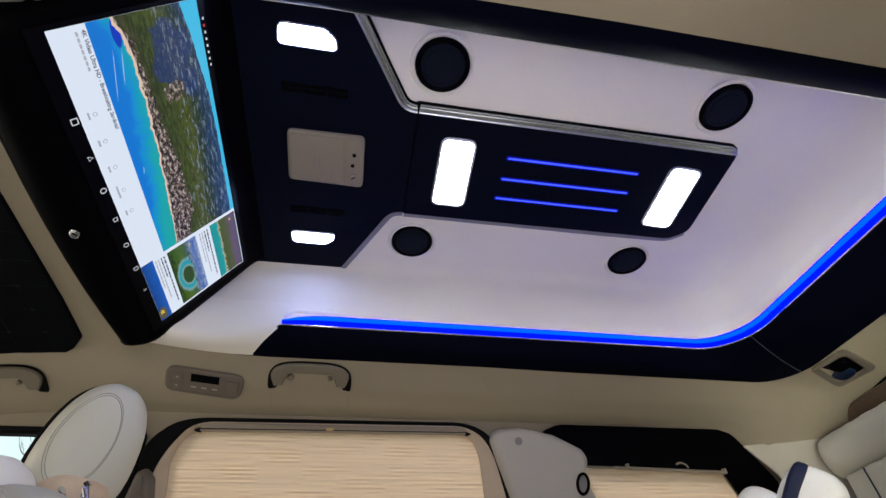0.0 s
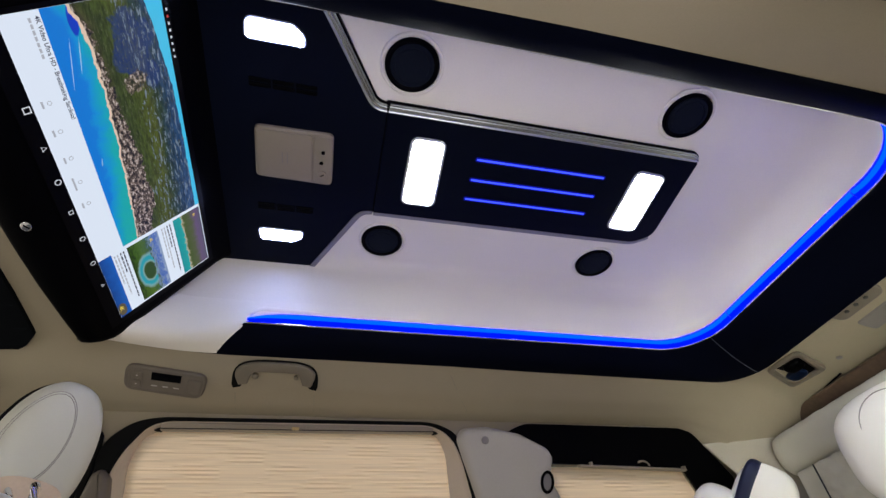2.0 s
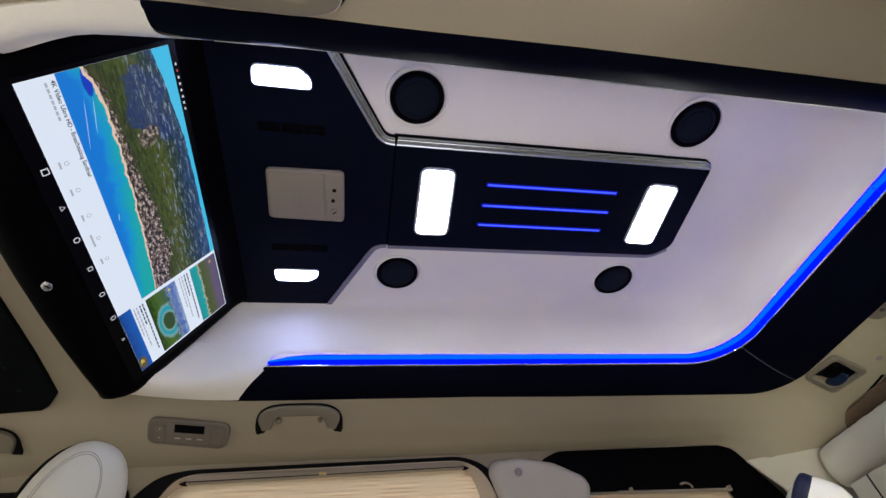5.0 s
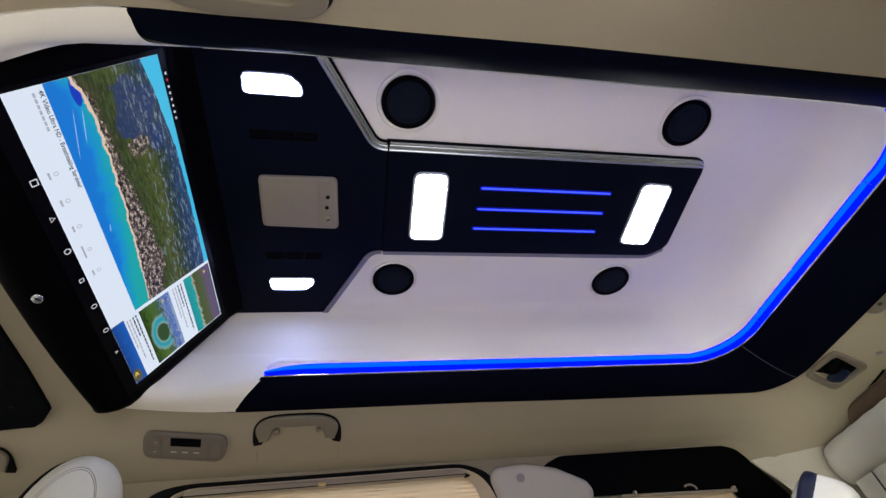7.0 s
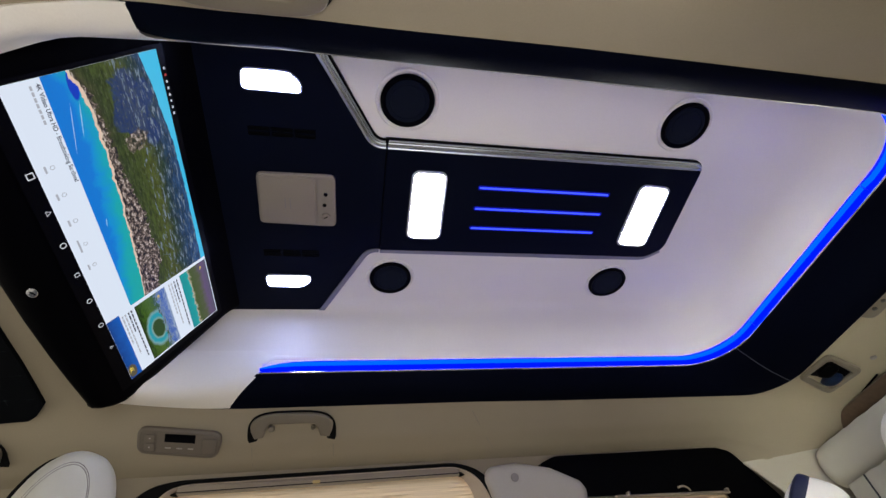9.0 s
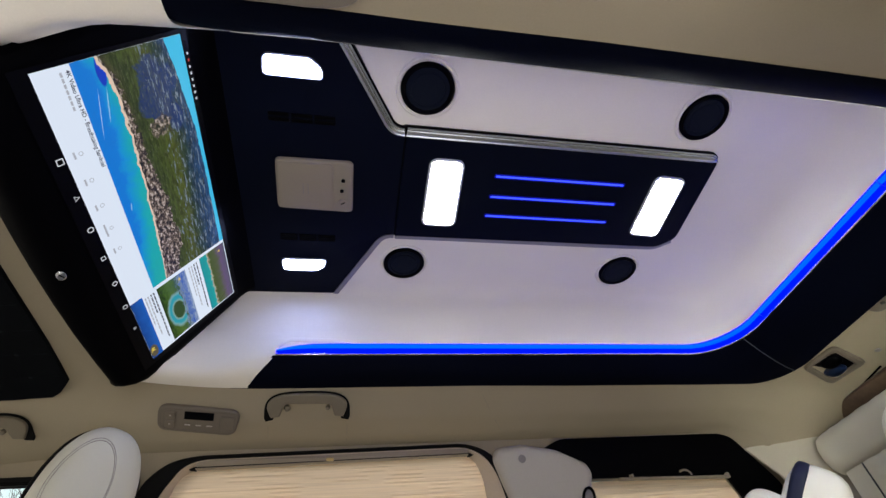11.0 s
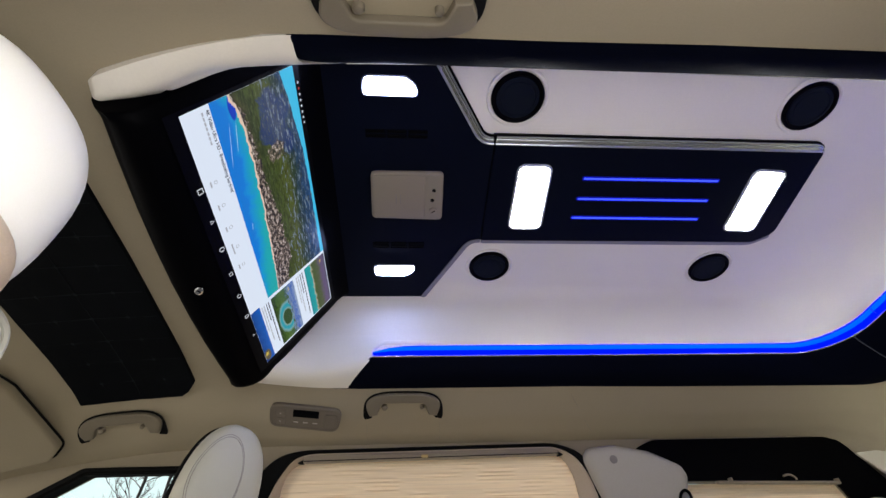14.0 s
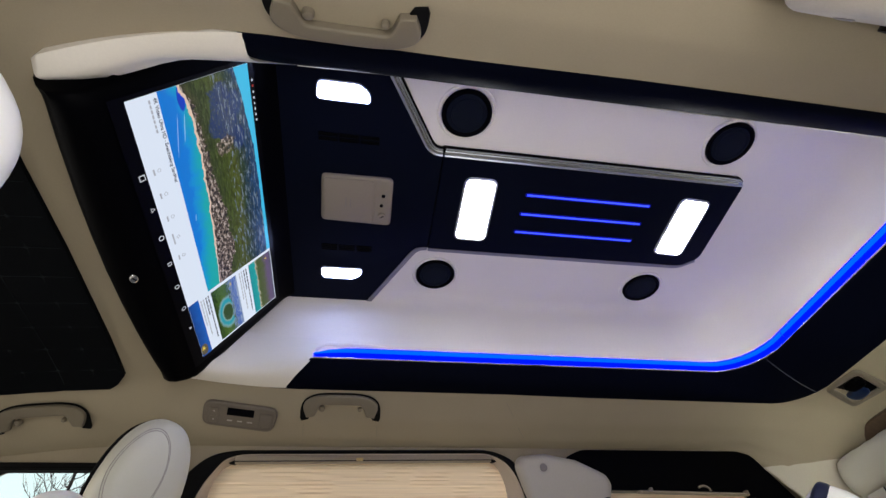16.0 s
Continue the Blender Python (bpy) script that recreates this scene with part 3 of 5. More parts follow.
def on_screen(u0, v0, u1, v1, lift):
    """A rectangle of the picture, in parts of its width and height, as a thin plate."""
    m = SCREEN @ Matrix.Translation((0, 0, lift))
    bm = bmesh.new()
    bm.faces.new([bm.verts.new((u * SW, v * SH, 0)) for u, v in ((u0, v0), (u1, v0), (u1, v1), (u0, v1))])
    return bm, m


def lit_picture(name, nodes_maker, shine=0.92):
    """A material that shines with the colour that nodes_maker wires up."""
    m = bpy.data.materials.new(name)
    m.use_nodes = True
    n, l = m.node_tree.nodes, m.node_tree.links
    b = n["Principled BSDF"]
    b.inputs["Base Color"].default_value = (0.01, 0.01, 0.01, 1)
    b.inputs["Roughness"].default_value, b.inputs["Specular IOR Level"].default_value = 0.25, 0.12
    b.inputs["Emission Strength"].default_value = shine
    l.new(nodes_maker(n, l), b.inputs["Emission Color"])
    return m


def plain_picture(name, color):
    def maker(n, l):
        rgb = n.new("ShaderNodeRGB")
        rgb.outputs[0].default_value = (*color, 1)
        return rgb.outputs[0]
    return lit_picture(name, maker, 1.0)


def math_node(n, l, op, a, b):
    k = n.new("ShaderNodeMath")
    k.operation = op
    for i, v in enumerate((a, b)):
        if isinstance(v, (int, float)):
            k.inputs[i].default_value = v
        else:
            l.new(v, k.inputs[i])
    return k.outputs[0]


def colour_steps(n, l, value, steps):
    r = n.new("ShaderNodeValToRGB")
    e = r.color_ramp.elements
    e[0].position, e[0].color = steps[0][0], (*steps[0][1], 1)
    e[1].position, e[1].color = steps[-1][0], (*steps[-1][1], 1)
    for p, c in steps[1:-1]:
        x = e.new(p)
        x.color = (*c, 1)
    l.new(value, r.inputs[0])
    return r.outputs[0]


def mix_colour(n, l, f, a, b):
    k = n.new("ShaderNodeMix")
    k.data_type = "RGBA"
    l.new(f, k.inputs[0])
    l.new(a, k.inputs[6])
    l.new(b, k.inputs[7])
    return k.outputs[2]


def picture_uv(n, l):
    """The picture's own u and v, in parts of the whole screen."""
    tex, sep = n.new("ShaderNodeTexCoord"), n.new("ShaderNodeSeparateXYZ")
    l.new(tex.outputs["Object"], sep.inputs[0])
    return tex, math_node(n, l, "DIVIDE", sep.outputs[0], SW), math_node(n, l, "DIVIDE", sep.outputs[1], SH)


def noise_at(n, l, tex, scale, detail, rough=0.6, stretch=None):
    k = n.new("ShaderNodeTexNoise")
    k.inputs["Scale"].default_value, k.inputs["Detail"].default_value, k.inputs["Roughness"].default_value = scale, detail, rough
    if stretch:
        mp = n.new("ShaderNodeMapping")
        mp.inputs["Scale"].default_value = (*stretch, 1)
        mp.inputs["Rotation"].default_value = (0, 0, 0.5)
        l.new(tex.outputs["Object"], mp.inputs[0])
        l.new(mp.outputs[0], k.inputs["Vector"])
    else:
        l.new(tex.outputs["Object"], k.inputs["Vector"])
    return k.outputs[0]


def rgb(n, c):
    k = n.new("ShaderNodeRGB")
    k.outputs[0].default_value = (*c, 1)
    return k.outputs[0]


def blob(n, l, u, v, cu, cv, ru, rv, ragged, amount):
    """1 inside a ragged oval, 0 outside."""
    a = math_node(n, l, "POWER", math_node(n, l, "DIVIDE", math_node(n, l, "SUBTRACT", u, cu), ru), 2.0)
    b = math_node(n, l, "POWER", math_node(n, l, "DIVIDE", math_node(n, l, "SUBTRACT", v, cv), rv), 2.0)
    d = math_node(n, l, "ADD", math_node(n, l, "ADD", a, b), math_node(n, l, "MULTIPLY", math_node(n, l, "SUBTRACT", ragged, 0.5), amount))
    soft = n.new("ShaderNodeMapRange")
    soft.inputs[1].default_value, soft.inputs[2].default_value, soft.inputs[3].default_value, soft.inputs[4].default_value = 0.75, 1.1, 1.0, 0.0
    l.new(d, soft.inputs[0])
    return soft.outputs[0]


def coast(n, l):
    """Sea, beach, rocks, wooded hills and sky."""
    tex, u, v = picture_uv(n, l)
    broad, mid, fine = noise_at(n, l, tex, 22, 4), noise_at(n, l, tex, 60, 4), noise_at(n, l, tex, 170, 3, 0.7)
    shore = colour_steps(n, l, u, [(0.0, (0.355,) * 3), (0.05, (0.405,) * 3), (0.12, (0.425,) * 3), (0.24, (0.428,) * 3), (0.41, (0.41,) * 3), (0.62, (0.37,) * 3), (0.71, (0.345,) * 3)])
    h = math_node(n, l, "ADD", math_node(n, l, "SUBTRACT", v, shore), math_node(n, l, "MULTIPLY", math_node(n, l, "SUBTRACT", mid, 0.5), 0.05))
    sea = colour_steps(n, l, math_node(n, l, "ADD", math_node(n, l, "MULTIPLY", h, 1.8), math_node(n, l, "MULTIPLY", math_node(n, l, "ADD", math_node(n, l, "MULTIPLY", u, 0.9), broad), 0.30)), [
        (0.0, (0.003, 0.18, 0.66)), (0.06, (0.004, 0.26, 0.66)), (0.13, (0.005, 0.32, 0.54)), (0.20, (0.008, 0.37, 0.42)), (0.34, (0.012, 0.38, 0.34))])
    sea = mix_colour(n, l, blob(n, l, u, v, 0.035, 0.375, 0.035, 0.03, mid, 0.6), sea, rgb(n, (0.004, 0.04, 0.50)))
    for cu, cv, ru, rv in ((0.115, 0.355, 0.040, 0.0035), (0.130, 0.290, 0.060, 0.0030), (0.400, 0.275, 0.012, 0.004)):
        slant = math_node(n, l, "ADD", v, math_node(n, l, "MULTIPLY", math_node(n, l, "SUBTRACT", u, cu), 0.55))
        sea = mix_colour(n, l, math_node(n, l, "MULTIPLY", blob(n, l, u, slant, cu, cv, ru, rv, fine, 1.2), 0.55), sea, rgb(n, (0.55, 0.75, 0.85)))
    land = colour_steps(n, l, math_node(n, l, "ADD", h, math_node(n, l, "MULTIPLY", math_node(n, l, "SUBTRACT", broad, 0.5), 0.16)), [
        (0.0, (0.050, 0.042, 0.018)), (0.10, (0.030, 0.046, 0.008)), (0.20, (0.042, 0.062, 0.007)), (0.31, (0.062, 0.078, 0.010)), (0.37, (0.020, 0.040, 0.022)), (0.45, (0.012, 0.040, 0.095)), (0.60, (0.020, 0.070, 0.20))])
    dark = colour_steps(n, l, noise_at(n, l, tex, 120, 5, 0.75, (0.35, 1.7)), [(0.36, (0.14,) * 3), (0.64, (1.8,) * 3)])
    shade = n.new("ShaderNodeMix")
    shade.data_type, shade.blend_type = "RGBA", "MULTIPLY"
    shade.inputs[0].default_value = 0.72
    l.new(land, shade.inputs[6])
    l.new(dark, shade.inputs[7])
    land = shade.outputs[2]
    valley = math_node(n, l, "MAXIMUM", blob(n, l, u, v, 0.115, 0.70, 0.085, 0.15, broad, 3.2), blob(n, l, u, v, 0.205, 0.795, 0.045, 0.075, broad, 2.2))
    land = mix_colour(n, l, math_node(n, l, "MULTIPLY", valley, math_node(n, l, "ADD", 0.1, fine)), land, rgb(n, (0.003, 0.024, 0.17)))
    # pale streaks of rock on the ridge and round the valley
    streak = math_node(n, l, "GREATER_THAN", noise_at(n, l, tex, 105, 4, 0.7, (0.38, 2.1)), 0.575)
    high = math_node(n, l, "GREATER_THAN", math_node(n, l, "ADD", h, math_node(n, l, "MULTIPLY", broad, 0.2)), 0.34)
    land = mix_colour(n, l, math_node(n, l, "MULTIPLY", math_node(n, l, "MULTIPLY", streak, high), 0.75), land, rgb(n, (0.20, 0.26, 0.33)))
    ribs = math_node(n, l, "GREATER_THAN", noise_at(n, l, tex, 150, 4, 0.75, (0.4, 2.0)), 0.60)
    land = mix_colour(n, l, math_node(n, l, "MULTIPLY", ribs, 0.35), land, rgb(n, (0.17, 0.18, 0.09)))
    rock = colour_steps(n, l, math_node(n, l, "ADD", math_node(n, l, "MULTIPLY", noise_at(n, l, tex, 125, 3, 0.6, (0.7, 1.3)), 0.65), math_node(n, l, "MULTIPLY", noise_at(n, l, tex, 300, 2, 0.6), 0.35)), [
        (0.42, (0.006, 0.007, 0.010)), (0.49, (0.07, 0.052, 0.04)), (0.54, (0.22, 0.165, 0.13)), (0.61, (0.56, 0.48, 0.42))])
    width = colour_steps(n, l, u, [(0.0, (0.03,) * 3), (0.12, (0.05,) * 3), (0.3, (0.09,) * 3), (0.42, (0.15,) * 3), (0.6, (0.20,) * 3), (0.706, (0.13,) * 3)])
    shore_rocks = math_node(n, l, "GREATER_THAN", math_node(n, l, "ADD", width, math_node(n, l, "MULTIPLY", math_node(n, l, "SUBTRACT", mid, 0.5), 0.22)), h)
    knoll = blob(n, l, u, v, 0.215, 0.665, 0.030, 0.09, mid, 3.6)
    land = mix_colour(n, l, math_node(n, l, "MAXIMUM", shore_rocks, math_node(n, l, "MULTIPLY", knoll, 0.8)), land, rock)
    sand = math_node(n, l, "LESS_THAN", h, math_node(n, l, "SUBTRACT", 0.022, math_node(n, l, "MULTIPLY", u, 0.02)))
    land = mix_colour(n, l, sand, land, rgb(n, (0.72, 0.55, 0.43)))
    c = mix_colour(n, l, math_node(n, l, "GREATER_THAN", h, 0.0), sea, land)
    ridge = colour_steps(n, l, u, [(0.0, (0.84,) * 3), (0.083, (0.880,) * 3), (0.26, (0.938,) * 3), (0.45, (0.945,) * 3), (0.706, (0.935,) * 3)])
    sky_mask = math_node(n, l, "GREATER_THAN", math_node(n, l, "ADD", v, math_node(n, l, "MULTIPLY", math_node(n, l, "SUBTRACT", mid, 0.5), 0.03)), ridge)
    return mix_colour(n, l, sky_mask, c, rgb(n, (0.05, 0.50, 0.80)))


def thumb_beach(n, l):
    tex, u, v = picture_uv(n, l)
    mid = noise_at(n, l, tex, 70, 5, 0.7)
    t = math_node(n, l, "ADD", math_node(n, l, "DIVIDE", math_node(n, l, "SUBTRACT", v, 0.68), 0.29), math_node(n, l, "MULTIPLY", math_node(n, l, "SUBTRACT", mid, 0.5), 0.35))
    return colour_steps(n, l, t, [(0.0, (0.005, 0.30, 0.36)), (0.28, (0.01, 0.40, 0.40)), (0.31, (0.60, 0.52, 0.36)), (0.36, (0.06, 0.10, 0.02)), (0.6, (0.09, 0.11, 0.05)), (0.8, (0.14, 0.09, 0.20)), (1.0, (0.10, 0.10, 0.16))])


def thumb_lake(n, l):
    tex, u, v = picture_uv(n, l)
    mid, fine = noise_at(n, l, tex, 60, 4), noise_at(n, l, tex, 150, 4, 0.7, (0.5, 1.8))
    base = colour_steps(n, l, math_node(n, l, "ADD", math_node(n, l, "DIVIDE", math_node(n, l, "SUBTRACT", v, 0.235), 0.29), math_node(n, l, "MULTIPLY", math_node(n, l, "SUBTRACT", fine, 0.5), 0.9)), [
        (0.0, (0.012, 0.035, 0.004)), (0.22, (0.05, 0.12, 0.008)), (0.45, (0.08, 0.16, 0.02)), (0.60, (0.03, 0.09, 0.05)), (0.72, (0.25, 0.34, 0.48)), (0.82, (0.02, 0.10, 0.50)), (1.0, (0.34, 0.44, 0.60))])
    c = base
    for ru, rv, col in ((0.082, 0.112, (0.30, 0.50, 0.50)), (0.074, 0.102, (0.02, 0.36, 0.46)), (0.050, 0.070, (0.28, 0.46, 0.40)), (0.043, 0.060, (0.03, 0.075, 0.02))):
        near = math_node(n, l, "LESS_THAN", v, math_node(n, l, "ADD", 0.37, math_node(n, l, "MULTIPLY", mid, 0.10)))
        c = mix_colour(n, l, math_node(n, l, "MULTIPLY", near, blob(n, l, u, v, 0.865, 0.370, ru, rv, mid, 0.5)), c, rgb(n, col))
    return c


def thumb_sea(n, l):
    tex, u, v = picture_uv(n, l)
    c = colour_steps(n, l, math_node(n, l, "ADD", math_node(n, l, "MULTIPLY", v, 5.0), math_node(n, l, "MULTIPLY", math_node(n, l, "SUBTRACT", noise_at(n, l, tex, 50, 3), 0.5), 0.5)), [(0.0, (0.005, 0.06, 0.30)), (0.5, (0.008, 0.12, 0.55))])
    return mix_colour(n, l, blob(n, l, u, v, 0.955, 0.035, 0.03, 0.04, noise_at(n, l, tex, 90, 3), 0.8), c, rgb(n, (0.12, 0.10, 0.06)))


PAGE = plain_picture("lit_white_page", (0.68, 0.75, 0.87))
PALE_INK = plain_picture("lit_grey_ink", (0.38, 0.40, 0.46))
INK_GREY = plain_picture("lit_mid_ink", (0.05, 0.055, 0.09))
STATUS_RED = plain_picture("lit_red_dot", (0.5, 0.05, 0.04))
YELLOW = plain_picture("lit_gold", (0.75, 0.55, 0.08))
NAV_ICON = plain_picture("lit_icon", (0.62, 0.64, 0.70))


def show(name, rect_uv, lift, mat, parent=screen, label=""):
    bm, m = on_screen(*rect_uv, lift)
    ob = link(name, bm, mat, parent, label, smooth=False)
    ob.matrix_parent_inverse = parent.matrix_world.inverted()
    ob.matrix_world = m
    return ob


show("glass", (-0.012, -0.10, 1.012, 1.03), 0.0, GLASS_BLACK)
page = show("page", (0, 0, 0.988, 0.975), 0.0006, PAGE, label="bright white web page")
show("video", (0, 0.216, 0.706, 0.975), 0.0011, lit_picture("coast_video", coast), page, label="video of a turquoise coast with rocks and green hills")
show("thumbnail", (0.718, 0.682, 0.984, 0.966), 0.0011, lit_picture("beach_thumbnail", thumb_beach, 0.78), page, label="small picture of a green coast")
show("thumbnail", (0.720, 0.235, 0.980, 0.525), 0.0011, lit_picture("lake_thumbnail", thumb_lake, 0.78), page, label="small picture of a turquoise bay")
show("thumbnail", (0.712, 0.0, 0.988, 0.105), 0.0011, lit_picture("sea_thumbnail", thumb_sea, 0.78), page, label="small picture of deep blue sea")
for v, ln, k in ((0.648, 0.23, 1), (0.620, 0.10, 1), (0.592, 0.20, 0), (0.566, 0.14, 0), (0.203, 0.22, 1), (0.178, 0.09, 1), (0.150, 0.19, 0), (0.125, 0.13, 0)):
    u, e = 0.724, 0.724 + ln
    while u < e:
        w = 0.010 + 0.014 * ((u * 971) % 1)
        show("text_line", (u, v - 0.006, min(u + w, e), v + 0.006), 0.0014, INK_GREY if k else PALE_INK, page)
        u += w + 0.004
for k in range(7):
    show("text_line", (0.014 + k * 0.0128, 0.146, 0.024 + k * 0.0128, 0.160), 0.0014, PALE_INK, page)
for k, u in enumerate((0.200, 0.275, 0.353, 0.428, 0.501)):
    m = SCREEN @ Matrix.Translation((u * SW, 0.094 * SH, 0.0012))
    o = [(0.0042 * math.cos(a), 0.0042 * math.sin(a)) for a in [2 * math.pi * i / (5 + k % 3) for i in range(5 + k % 3)]]
    part("page_icon", band(o, [(x * 0.72, y * 0.72) for x, y in o], 0.0003, m, 0.0001), PALE_INK, screen)
    w = 0.020 if k == 3 else 0.009
    show("text_line", (u - w, 0.047, u + w, 0.060), 0.0014, PALE_INK, page)
for i in range(8):
    show("status_icon", (0.048 + i * 0.018, 0.994, 0.055 + i * 0.018, 1.008), 0.0016, STATUS_RED if i == 1 else NAV_ICON)


def lettering(name, words, size, u, v, mat, parent):
    """Words as a mesh, with the left end of their base line at u, v of the picture."""
    cu = bpy.data.curves.new(name, "FONT")
    cu.body, cu.size, cu.offset = words, size, size * 0.018
    tmp = bpy.data.objects.new(name, cu)
    me = bpy.data.meshes.new_from_object(tmp)
    bpy.data.objects.remove(tmp)
    me.materials.clear()
    me.materials.append(mat)
    ob = new(name, me)
    ob.parent = parent
    ob.matrix_parent_inverse = parent.matrix_world.inverted()
    ob.matrix_world = SCREEN @ Matrix.Translation((u * SW, v * SH, 0.0017))
    return ob


lettering("title_words", "4K Video Ultra HD - Breathtaking Sardinia!", 0.0094, 0.012, 0.182, INK_GREY, page)
lettering("badge_words", "4K", 0.013, 0.937, 0.012, YELLOW, page)
lettering("badge_words", "4K", 0.008, 0.735, 0.44, YELLOW, page)
lettering("badge_words", "4K", 0.008, 0.735, 0.89, YELLOW, page)
# round and square touch symbols on the dark strip under the picture
for k, u in enumerate((0.201, 0.303, 0.403, 0.504, 0.603, 0.704, 0.805)):
    m = SCREEN @ Matrix.Translation((u * SW, -0.035 * SH, 0.0010))
    sides = {0: 4, 1: 3, 3: 4, 6: 3}.get(k, 14)
    r = (0.0078, 0.0056, 0.0056, 0.0058, 0.0052, 0.0052, 0.0042)[k]
    a0 = math.pi / 4 if sides == 4 else math.pi / 2
    o = [(r * math.cos(a0 + 2 * math.pi * i / sides), r * math.sin(a0 + 2 * math.pi * i / sides)) for i in range(sides)]
    ii = [(x * 0.75, y * 0.75) for x, y in o]
    part("touch_symbol", band(o, ii, 0.0006, m, 0.0001), NAV_ICON, screen)
# oval badge on the chin
m = frame_at((-0.497, 0.0, 1.3035), (0, 1, 0), (0.55, 0, -0.83))
o = [(0.0105 * math.cos(a), 0.0075 * math.sin(a)) for a in [2 * math.pi * i / 24 for i in range(24)]]
part("badge", slab(o, 0.0025, 0.001, m), BRIGHT, housing, "small oval chrome badge")
part("badge_bar", slab(rect(0.011, 0.0022), 0.0032, 0.0004, m @ Matrix.Rotation(0.5, 4, "Z")), PIANO, housing)

# ---- side walls with their windows ----
COS, SIN = 0.9766, 0.2149


def wall_m(s, depth=0.0):
    """Local x along the van, y up the leaning side wall from 1.26 m, z into the cabin. s: 1 right side, -1 left side."""
    nrm = Vector((0, -s * COS, -SIN))
    m = Matrix((Vector((1, 0, 0)), Vector((0, -s * SIN, COS)), nrm)).transposed().to_4x4()
    m.translation = Vector((0, s * 0.66, 1.26)) + nrm * depth
    return m


def up_wall(pts):
    return [(x, (z - 1.26) / COS) for x, z in pts]


def wall_depth(s, x, z, depth):
    return wall_m(s) @ Vector((x, (z - 1.26) / COS, depth))


FRONT_HOLE = [(-1.34, 0.86), (-0.53, 0.86), (-0.53, 1.228), (-0.965, 1.228), (-1.34, 1.015)]
DOOR_OUT = [(-0.50, 0.85), (-0.500, 1.09), (-0.516, 1.205), (-0.455, 1.262), (-0.39, 1.275), (0.35, 1.281), (0.42, 1.254), (0.455, 1.20), (0.56, 0.85)]
DOOR_MID = [(-0.485, 0.86), (-0.478, 1.09), (-0.463, 1.18), (-0.414, 1.252), (-0.37, 1.265), (0.345, 1.271), (0.40, 1.246), (0.432, 1.195), (0.52, 0.86)]
DOOR_HOLE = [(-0.430, 0.87), (-0.432, 1.10), (-0.446, 1.165), (-0.428, 1.228), (-0.378, 1.251), (0.345, 1.256), (0.375, 1.237), (0.394, 1.195), (0.425, 0.87)]
SOFT = [0, 0.5, 0.5, 0.5, 0.5, 0.5, 0.5, 0.5, 0]
REAR_OUT = [(0.55, 0.85), (0.57, 1.255), (0.643, 1.283), (1.228, 1.282), (1.350, 1.137), (1.42, 0.85)]
REAR_HOLE = [(0.70, 0.87), (0.70, 1.00), (0.70, 1.172), (1.168, 1.162), (1.19, 1.12), (1.21, 1.08), (1.30, 0.87)]


def holed_plate(outer, holes, thick, m):
    bm = bmesh.new()
    for loop_ in [outer] + holes:
        vs_ = [bm.verts.new((p[0], p[1], 0)) for p in loop_]
        for i in range(len(vs_)):
            bm.edges.new((vs_[i - 1], vs_[i]))
    bmesh.ops.triangle_fill(bm, use_beauty=True, use_dissolve=False, edges=bm.edges[:])
    ext = bmesh.ops.extrude_face_region(bm, geom=bm.faces[:])
    for v in ext["geom"]:
        if isinstance(v, bmesh.types.BMVert):
            v.co.z -= thick
    bmesh.ops.transform(bm, matrix=m, verts=bm.verts)
    return bm


def pleats(s, left, right, top, bottom, depth, pitch):
    """A pleated blind between two edge curves given as (z, x) pairs."""
    rows, z, k = [], top, 0
    while z > bottom:
        xl = float(np.interp(z, [p[0] for p in left], [p[1] for p in left]))
        xr = float(np.interp(z, [p[0] for p in right], [p[1] for p in right]))
        row = []
        for j in range(49):
            x = xl + (xr - xl) * j / 48
            w = noise.noise(Vector((x * 2.2, z * 30, s * 3.0)))
            w2 = noise.noise(Vector((x * 9.0, z * 75, 7.0)))
            d = depth + (0.0009 if k % 2 else -0.0009) * (1 + 1.8 * w2) + 0.0012 * w
            row.append(wall_depth(s, x, z + 0.0006 * w, d))
        rows.append(row)
        z -= pitch * (0.85 + 0.3 * ((k * 37) % 10) / 10)
        k += 1
    bm, _ = loft(rows)
    return bm


